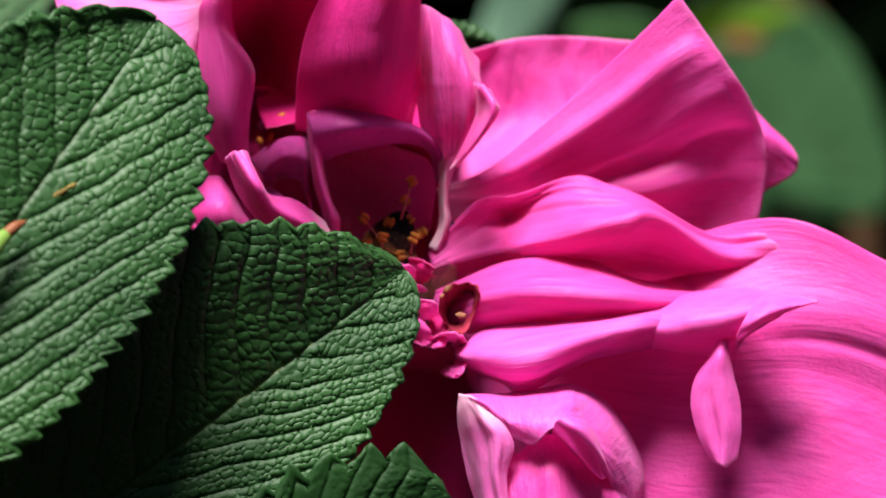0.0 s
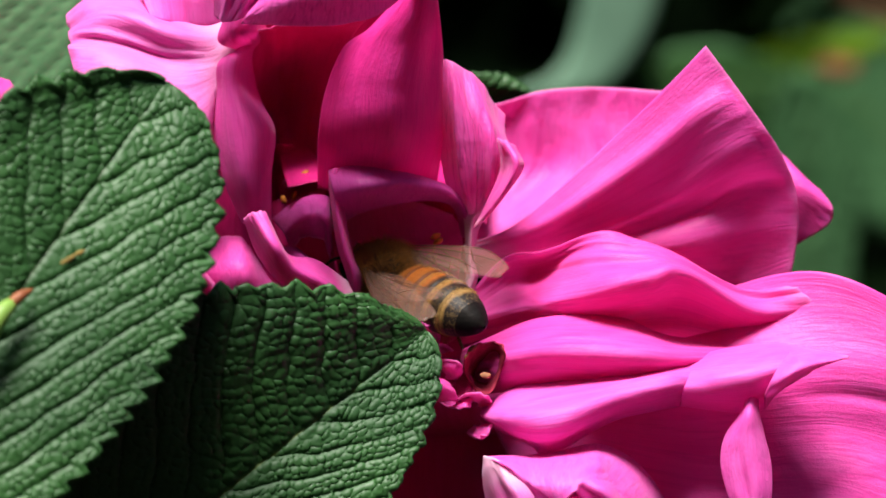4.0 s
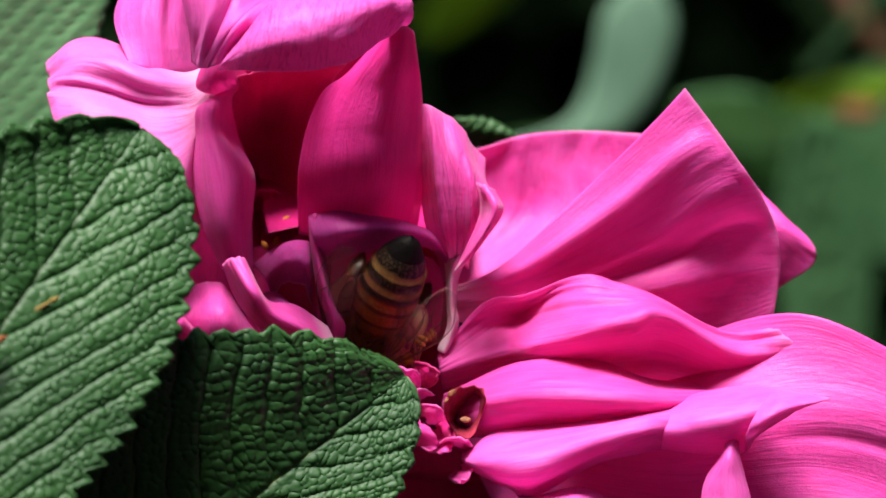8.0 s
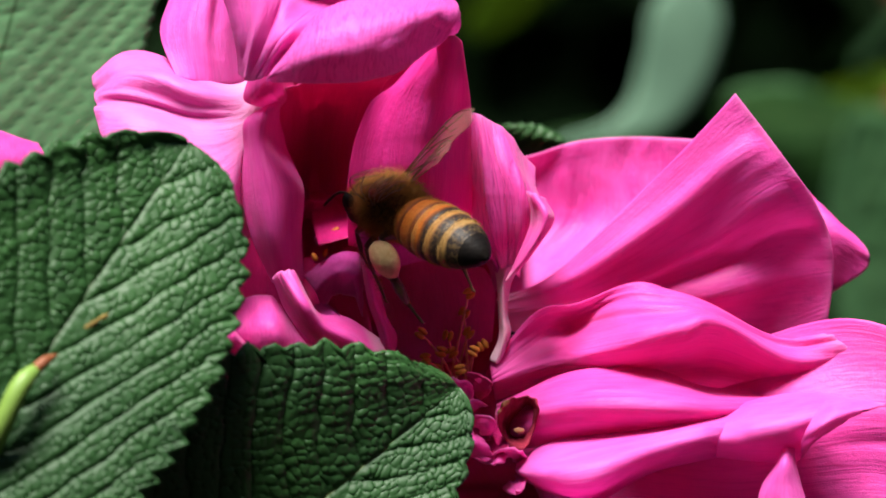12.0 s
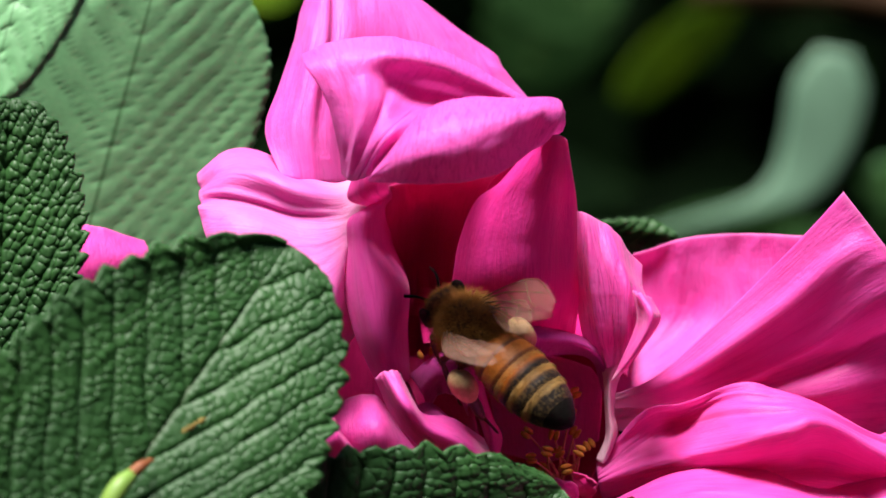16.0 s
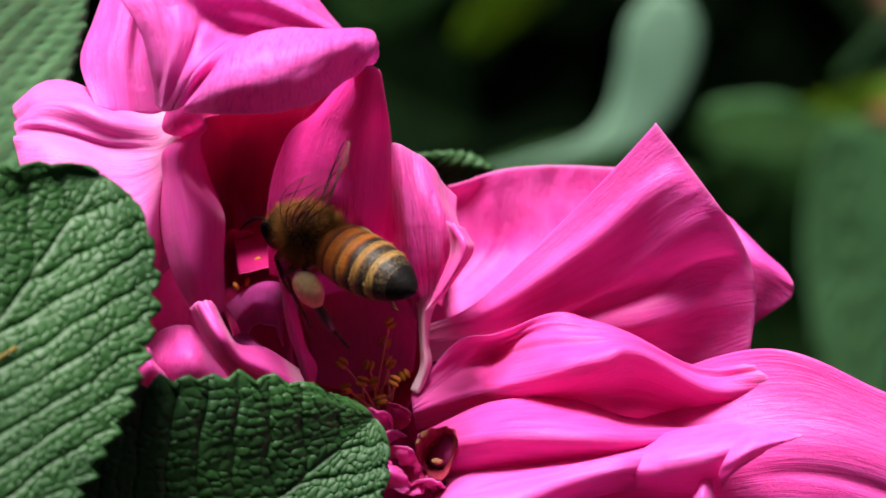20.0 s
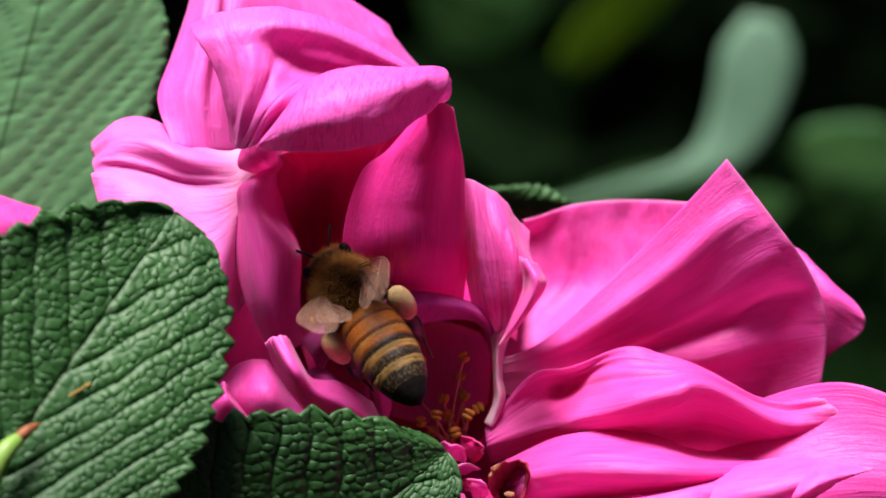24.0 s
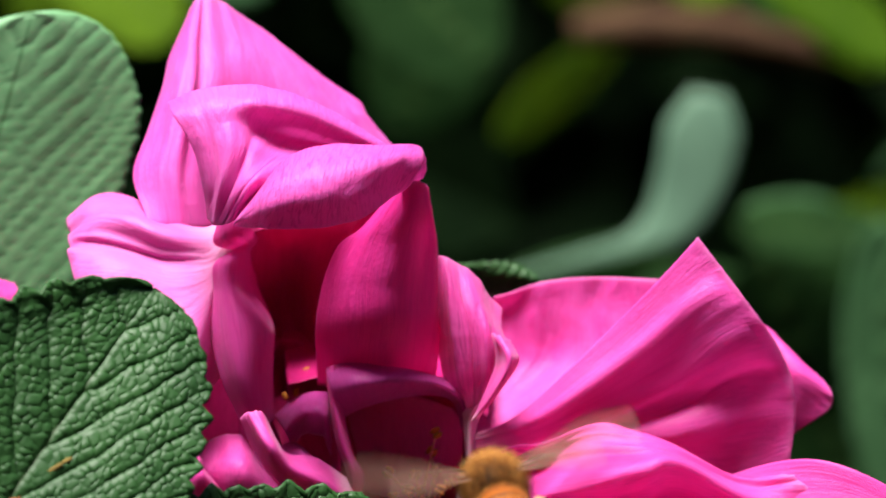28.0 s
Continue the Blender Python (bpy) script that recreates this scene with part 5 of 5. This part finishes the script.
VEIN, _, _, _ = material("wing_vein", (0.10, 0.04, 0.018), 0.4, 0.4)

bee = tagged(new("honey_bee"), "amber-banded honey bee with loaded pollen baskets", "bee")
bee.empty_display_size = 0.004

# half the width of the abdomen along its length
GIRTH_X = (-6.9, -6.75, -6.4, -5.7, -4.7, -3.5, -2.2, -1.0, 0.0, 0.7)
GIRTH_R = (0.04, 0.40, 0.78, 1.28, 1.68, 1.92, 2.02, 1.96, 1.70, 1.20)


def plate(x0, x1, mat, label="", sides=40, n=18):
    """A ring of shell along x, a little proud at its hind margin."""
    s = np.linspace(0, 1, n)
    X = x0 + (x1 - x0) * s
    Rr = np.interp(X, GIRTH_X, GIRTH_R) + 0.09 * (s - 0.75) - 0.12 * np.clip((s - 0.93) / 0.07, 0, 1)
    Rr = np.maximum(np.convolve(np.pad(Rr, 2, "edge"), np.ones(5) / 5, "valid"), 0.02)
    a = np.linspace(0, 2 * math.pi, sides + 1)
    up = np.where(np.sin(a) > 0, 0.92, 0.80)
    V = np.stack([np.repeat(X[:, None], sides + 1, 1), Rr[:, None] * np.cos(a), up * Rr[:, None] * np.sin(a)], -1)
    uv = np.stack(np.meshgrid(np.linspace(0, 1, sides + 1), s), -1).reshape(-1, 2)
    return mesh_part("abdomen_plate", V.reshape(-1, 3), grid_faces(n, sides + 1, 0, True).tolist(), mat, bee, label, uv)


PLATES = [plate(0.70, -0.75, AMBER), plate(-0.55, -1.95, AMBER), plate(-1.75, -3.10, AMBER_BAND), plate(-2.90, -4.25, OLIVE), plate(-4.05, -5.6, DUSK), plate(-5.4, -6.9, BLACK, "black tip of the abdomen")]
blob("waist", (0.7, 0, 0), (0.7, 0.75, 0.75), BLACK, bee)
thorax = blob("thorax", (2.35, 0, 0.2), (1.95, 1.85, 1.75), BROWN, bee, label="brown furry thorax", rough=0.03, sides=28, rings=20)
head = blob("head", (4.75, 0, -0.35), (0.85, 1.65, 1.5), BROWN, bee, label="dark furry head", sides=24, rings=16)
for side in (-1, 1):
    blob("eye", (4.8, side * 1.2, -0.15), (0.6, 0.46, 1.15), BLACK, head, turn=(side * -14, 0, 0), label="glossy black eye")
    tube("antenna", [(5.45, side * 0.35, -0.15), (6.05, side * 0.8, 0.25), (6.5, side * 1.05, 0.1), (7.1, side * 1.25, -0.45), (7.6, side * 1.4, -1.0)], (0.10, 0.09, 0.10, 0.10, 0.08), BLACK, head, sides=7, n=18)
    blob("mandible", (5.2, side * 0.35, -1.7), (0.5, 0.3, 0.28), LEG, head, turn=(0, 50, 0), label="reddish brown mandible")
tube("mouthpart", [(5.15, 0, -1.5), (5.3, 0, -2.2), (4.95, 0, -2.9)], (0.26, 0.18, 0.06), LEG, head)


def fur(name, parent, mat, p, out, length, seed, label="", w=0.011):
    """Fine hairs from the points p along out."""
    rng = np.random.RandomState(seed)
    count = len(p)
    out = out + rng.normal(scale=0.28, size=(count, 3))
    out /= np.linalg.norm(out, axis=1, keepdims=True)
    s = np.cross(out, rng.normal(size=(count, 3)))
    s /= np.linalg.norm(s, axis=1, keepdims=True)
    t = np.cross(out, s)
    long = length * rng.uniform(0.55, 1.2, count)[:, None]
    V = np.stack([p + s * w, p - s * w * 0.5 + t * w, p - s * w * 0.5 - t * w, p + out * long], 1).reshape(-1, 3)
    F = [(4 * i + a, 4 * i + b, 4 * i + 3) for i in range(count) for a, b in ((0, 1), (1, 2), (2, 0))]
    return tagged(mesh_part(name, V, F, mat, parent, label), "", "", "", "stuff")


def egg_fur(name, parent, mat, count, spot, length, seed, lay=-0.35, bare=None, label=""):
    """Hairs on an egg-shaped body. spot: centre and radii; bare: centre and radii of a patch without hairs."""
    d = np.random.RandomState(seed + 100).normal(size=(count, 3))
    d /= np.linalg.norm(d, axis=1, keepdims=True)
    c, r = np.asarray(spot[:3]), np.asarray(spot[3:])
    p = c + d * r
    if bare:
        keep = (((p - bare[:3]) / bare[3:]) ** 2).sum(axis=1) > 1
        p, d = p[keep], d[keep]
    out = d / r
    out = out / np.linalg.norm(out, axis=1, keepdims=True) + (lay, 0, 0)
    return fur(name, parent, mat, p, out, length, seed, label)


def ring_fur(parent, mat, count, x0, x1, length, seed, lay=-1.3, low=-1.0):
    """Hairs lying backwards on a stretch of the abdomen."""
    rng = np.random.RandomState(seed + 200)
    x, a = rng.uniform(x1, x0, count), rng.uniform(0, 2 * math.pi, count)
    keep = np.sin(a) > low
    x, a = x[keep], a[keep]
    r = np.interp(x, GIRTH_X, GIRTH_R) - 0.03
    up = np.where(np.sin(a) > 0, 0.92, 0.80)
    p = np.stack([x, r * np.cos(a), up * r * np.sin(a)], -1)
    out = np.stack([np.full(len(x), lay), np.cos(a), np.sin(a)], -1)
    return fur("fur", parent, mat, p, out, length, seed, "", 0.010)


egg_fur("fur", thorax, FUR, 9500, (2.35, 0, 0.2, 1.93, 1.83, 1.73), 0.85, 1)
egg_fur("fur", head, FUR, 2200, (4.7, 0, -0.35, 0.85, 1.35, 1.5), 0.45, 2, lay=0.1)
egg_fur("fur", head, DOWN, 900, (5.0, 0, -0.55, 0.65, 0.85, 1.15), 0.35, 4, lay=0.6)
ring_fur(PLATES[0], FUR, 900, 0.5, -0.5, 0.36, 5, -0.8)
ring_fur(PLATES[1], FUR, 420, -0.7, -1.8, 0.2, 6)
ring_fur(PLATES[2], DOWN, 700, -1.85, -2.35, 0.22, 7, -2.0)
ring_fur(PLATES[3], DOWN, 900, -3.0, -3.35, 0.24, 8, -2.0)
ring_fur(PLATES[4], DOWN, 700, -4.15, -4.42, 0.24, 9, -2.0)

# legs: thigh, shin, flat first foot joint and toes
for side in (-1, 1):
    for hip, knee, ankle, heel, toe, fat in (((3.4, 0.7, -1.1), (4.3, 1.6, -1.6), (3.7, 1.9, -2.9), (3.3, 1.9, -3.6), (2.9, 1.8, -4.1), 0.22),
                                             ((2.2, 0.9, -1.3), (2.7, 2.2, -1.8), (1.9, 2.5, -3.3), (1.5, 2.5, -4.2), (1.1, 2.6, -4.9), 0.24),
                                             ((1.1, 0.8, -1.0), (1.2, 2.0, -0.7), (0.1, 2.35, -2.9), (-0.8, 2.3, -4.5), (-1.6, 2.1, -5.6), 0.30)):
        f = lambda q: (q[0], q[1] * side, q[2])
        mid = lambda p, q, lift=0.0: f(((p[0] + q[0]) / 2, (p[1] + q[1]) / 2, (p[2] + q[2]) / 2 + lift))
        hind = hip[0] < 1.5
        upper = tube("leg", [f(hip), mid(hip, knee, 0.2), f(knee)], (fat, fat * 1.2, fat * 0.8), LEG, bee, sides=9, n=9)
        tube("shin", [f(knee), mid(knee, ankle), f(ankle)], (fat * 0.7, fat * (1.6 if hind else 1.1), fat * (1.9 if hind else 0.8)), LEG, upper, sides=9, n=9, flat=0.6)
        tube("foot", [f(ankle), mid(ankle, heel), f(heel)], (fat * (1.7 if hind else 0.7), fat * (2.2 if hind else 0.7), fat * (1.1 if hind else 0.8)), LEG, upper, sides=9, n=9, flat=0.5)
        tube("toe", [f(heel), mid(heel, toe), f(toe), f((toe[0] - 0.25, toe[1], toe[2] - 0.05))], (fat * 0.45, fat * 0.32, fat * 0.3, fat * 0.15), LEG, upper, sides=7, n=10)
        line = np.linspace(0, 1, 260)[:, None]
        shaft = np.where(line < 0.5, np.asarray(f(knee)) * (1 - 2 * line) + np.asarray(f(ankle)) * 2 * line, np.asarray(f(ankle)) * (2 - 2 * line) + np.asarray(f(heel)) * (2 * line - 1))
        around = np.random.RandomState(int(hip[0] * 10) + side).normal(size=shaft.shape)
        around /= np.linalg.norm(around, axis=1, keepdims=True)
        fur("fur", upper, FUR, shaft + around * fat * 0.6, around + (-0.2, 0, -0.6), 0.34, 20 + side)
        if hind:
            blob("pollen_load", f((0.45, 2.45, -1.65)), (1.28, 0.82, 1.0), POLLEN, upper, label="packed pale yellow pollen load", turn=(0, -62, 0), rough=0.05, seed=5 + side, sides=22, rings=16, taper=0.12)


# wings: root at the origin, the blade along -x, its outer side along y * side
def wing(name, length, width, side, seed, label):
    n, m = 30, 10
    s = np.linspace(0, 1, n)[:, None]
    w = np.linspace(-1, 1, m)[None, :]
    prof = width * (0.16 + 0.84 * np.sin(math.pi * np.clip(s, 0, 1) ** 1.5 * 0.94 + 0.06) ** 0.75)
    X = -length * s + 0 * w
    Y = side * (0.12 * length * np.sin(s * math.pi) * 0.4 + prof * (w * 0.5 + 0.1 * s))
    Z = 0.10 * lattice(s + 0 * w, w + 0 * s, 7, 4, seed) + 0.12 * np.sin(s * 3.0) * (1 - w**2)
    P = np.stack([X, Y, Z], -1)
    if side < 0:
        P = P[:, ::-1]
    ob = shell(name, P, 0.02, WING, bee, (0, 0, 0), label)
    q = P if side > 0 else P[:, ::-1]
    for path in (((0, 9), (10, 9), (20, 9), (27, 8)), ((0, 7), (8, 7), (16, 6), (24, 7)), ((2, 5), (9, 4), (16, 3), (22, 2)), ((4, 3), (10, 1), (15, 0), (18, 0)), ((9, 7), (12, 5), (14, 3)), ((16, 8), (18, 6), (20, 4), (23, 3))):
        tube("vein", [q[i, j] for i, j in path], [0.035, 0.03, 0.02][: len(path)] if len(path) == 3 else (0.042, 0.035, 0.028, 0.02), VEIN, ob, sides=5, n=10)
    return ob


WINGS = []
for side in (-1, 1):
    WINGS.append((wing("forewing", 8.6, 2.6, side, 30 + side, "clear amber-veined forewing"), side, 0.0, 2.6))
    WINGS.append((wing("hindwing", 6.2, 2.1, side, 40 + side, "clear hindwing"), side, 14.0, 1.9))

# the bee's way: seconds, place in mm on the bench, heading, dip into the bloom, roll
BEE = [
    (0.0, -5.5, 3.0, -10.4, -112, 14, 0),
    (0.5, -7.1, 3.0, -10.1, -112, 14, 0),
    (1.0, -6.0, 3.0, -9.8, -112, 14, 0),
    (1.5, -6.2, 0.0, -7.3, -100, 35, 15),
    (1.8, -4.7, -1.0, -6.3, -132, 30, 35),
    (2.0, -3.9, -3.0, -5.7, -164, 25, 55),
    (2.5, -3.5, -3.0, -6.2, -169, 25, 50),
    (3.0, -5.6, -3.0, -6.0, 178, 55, 60),
    (3.5, -4.7, -3.0, -6.5, 157, 48, 42),
    (5.5, -3.6, -3.0, -5.7, 152, 42, 42),
    (6.0, -2.7, -3.0, -4.9, -177, 28, 50),
    (6.5, -3.3, -3.0, -3.0, -140, 30, 45),
    (7.0, -2.1, -4.0, -3.8, -167, 20, 45),
    (7.5, -4.9, -2.0, -3.7, -134, 38, 15),
    (8.0, -5.5, -1.0, -4.6, -112, 37, 0),
    (8.5, -6.0, 0.0, -6.7, -100, 32, 0),
    (9.0, -6.8, 2.0, -7.6, -91, 26, 0),
    (9.5, -6.2, 2.0, -7.4, -91, 26, 0),
    (10.0, -4.8, -4.0, -2.3, -103, 12, 0),
    (10.5, -4.5, -4.0, -2.1, -114, 15, 5),
    (11.0, -2.8, -6.0, -2.1, -174, 2, 18),
    (11.5, -3.2, -7.0, -1.4, 137, 4, 0),
    (12.0, -6.2, -8.0, 1.2, 152, 46, 40),
    (12.5, -8.5, -8.0, 1.3, 120, 35, 18),
    (14.5, -8.7, -8.0, 0.4, 146, 30, 30),
    (15.0, -8.1, -8.0, 0.6, 165, 44, 42),
    (15.5, -6.7, -7.0, -1.2, 156, 15, 32),
    (16.0, -7.6, -7.0, -1.0, 137, 22, 15),
    (16.5, -8.2, -8.0, 1.1, 105, 15, 15),
    (17.0, -5.0, -9.0, 3.6, 133, 35, 42),
    (17.2, -4.8, -11.0, 7.3, 95, 78, 4),
    (17.4, -5.1, -12.0, 7.5, 92, 82, 0),
    (17.5, -1.6, -12.0, 7.8, 95, 80, 4),
    (17.6, 0.0, -12.0, 6.9, 95, 80, 6),
    (17.8, 6.2, -11.0, 2.6, 168, 52, 60),
    (18.0, 3.0, -10.0, 4.0, 160, 52, 56),
    (18.4, -1.3, -8.0, 1.4, 138, 28, 40),
    (19.0, -4.3, -8.0, 0.1, 128, 20, 18),
    (19.5, -6.3, -8.0, 0.5, 135, 38, 30),
    (20.0, -5.9, -7.0, 1.3, 152, 39, 35),
    (20.5, -6.4, -7.0, 1.7, 160, 46, 40),
    (21.0, -6.2, -7.0, 2.3, 161, 44, 40),
    (21.5, -6.1, -7.0, 1.2, 161, 39, 35),
    (23.5, -7.7, -7.0, -0.3, 135, 20, 8),
    (24.0, -8.8, -7.0, -1.2, 124, 28, 0),
    (24.5, -7.4, -7.0, -0.3, 93, 8, 0),
    (25.0, -3.4, -7.0, -0.2, 60, 10, 0),
    (25.2, -1.8, -9.0, 2.4, 87, 32, 0),
    (25.3, 5.8, -10.0, 1.4, 125, 35, 20),
    (25.4, 3.2, -10.0, -0.7, 105, 25, 15),
    (25.5, -0.6, -10.0, 11.5, 95, 62, 10),
    (25.6, 2.5, -10.0, 25.2, 120, 40, 30),
    (25.8, 15.6, -6.0, 30.6, 150, 20, 50),
    (26.1, 32.8, -2.0, 23.0, 178, 2, 66),
    (26.2, 25.7, -2.0, 18.5, 178, 2, 68),
    (26.3, 19.6, -2.0, 10.9, 167, 4, 68),
    (26.4, 17.1, -2.0, 10.9, 166, 4, 68),
    (26.5, 14.8, -2.0, 13.2, 174, 2, 68),
    (27.0, 15.1, -2.0, 17.4, 173, 0, 70),
    (27.2, 18.6, -2.0, 18.6, 178, 3, 66),
    (27.4, 1.7, -8.0, 12.1, 178, 42, 58),
    (27.5, 5.5, -8.0, 7.9, -174, 44, 58),
    (27.7, 3.7, -8.0, -0.6, 178, 48, 58),
    (27.8, 2.8, -8.0, -1.0, 172, 48, 52),
    (28.0, 1.0, -8.0, -7.7, 110, 62, 10),
]


def bee_pose(x, y, z, heading, dip, roll):
    p, e, r = radians(heading), radians(dip), radians(roll)
    a = Vector((math.cos(e) * math.cos(p), math.sin(e), math.cos(e) * math.sin(p)))
    d = Vector((math.sin(e) * math.cos(p), -math.cos(e), math.sin(e) * math.sin(p)))
    d = math.cos(r) * d + math.sin(r) * a.cross(d)
    m = Matrix((a, d.cross(a), d)).transposed().to_4x4()
    m.translation = Vector((x, y, z)) * MM
    return BASE @ m @ Matrix.Translation((0.0008, 0, 0))


# how far the wings stand off the back: seconds, spread, lift
SPREAD = ((0, 18, 8), (1.5, 18, 10), (2, 30, 62), (2.5, 25, 50), (3, 6, 0), (3.5, 8, 2), (5.5, 25, 25), (6.5, 35, 50), (7.0, 16, 8), (8, 15, 5), (10, 15, 5), (10.5, 30, 10), (11, 42, 20), (11.5, 44, 8), (12, 36, 45), (12.5, 36, 50), (14.5, 28, 40), (15, 22, 24),
          (15.5, 32, 12), (16, 30, 48), (16.3, 70, 20), (18.7, 70, 20), (19, 22, 34), (19.5, 30, 58), (20, 32, 62), (21.5, 32, 60), (23.5, 30, 45), (24, 28, 50), (24.5, 27, 6), (25, 48, 58), (25.15, 80, 10), (28, 80, 10))


def flying(t):
    return 16.29 <= t <= 18.64 or t >= 25.15


def motions():
    walk(bee, [(t, bee_pose(*row)) for t, *row in BEE])
    moments = sorted({t for t, _, _ in SPREAD if not flying(t)} | {k / 30 for k in range(489, 560)} | {k / 30 for k in range(755, 841)})
    knots = np.array(SPREAD)
    for ob, side, back, root in WINGS:
        rows = []
        for t in moments:
            spread, lift = np.interp(t, knots[:, 0], knots[:, 1]), np.interp(t, knots[:, 0], knots[:, 2])
            if flying(t):
                # up, level, down, level: four steps a beat
                beat = (0, 1, 0, -1)[round(t * 30) % 4]
                spread, lift = 82 + 6 * beat, 12 + 58 * beat
            rows.append((t, Matrix.Translation((root * MM, side * 1.25 * MM, 1.25 * MM)) @ pose(0, 0, 0, 0, 0, -side * (spread - back)) @ pose(0, 0, 0, side * lift * 0.35, 0, 0) @ pose(0, 0, 0, 0, lift, 0)))
        walk(ob, rows)


motions()
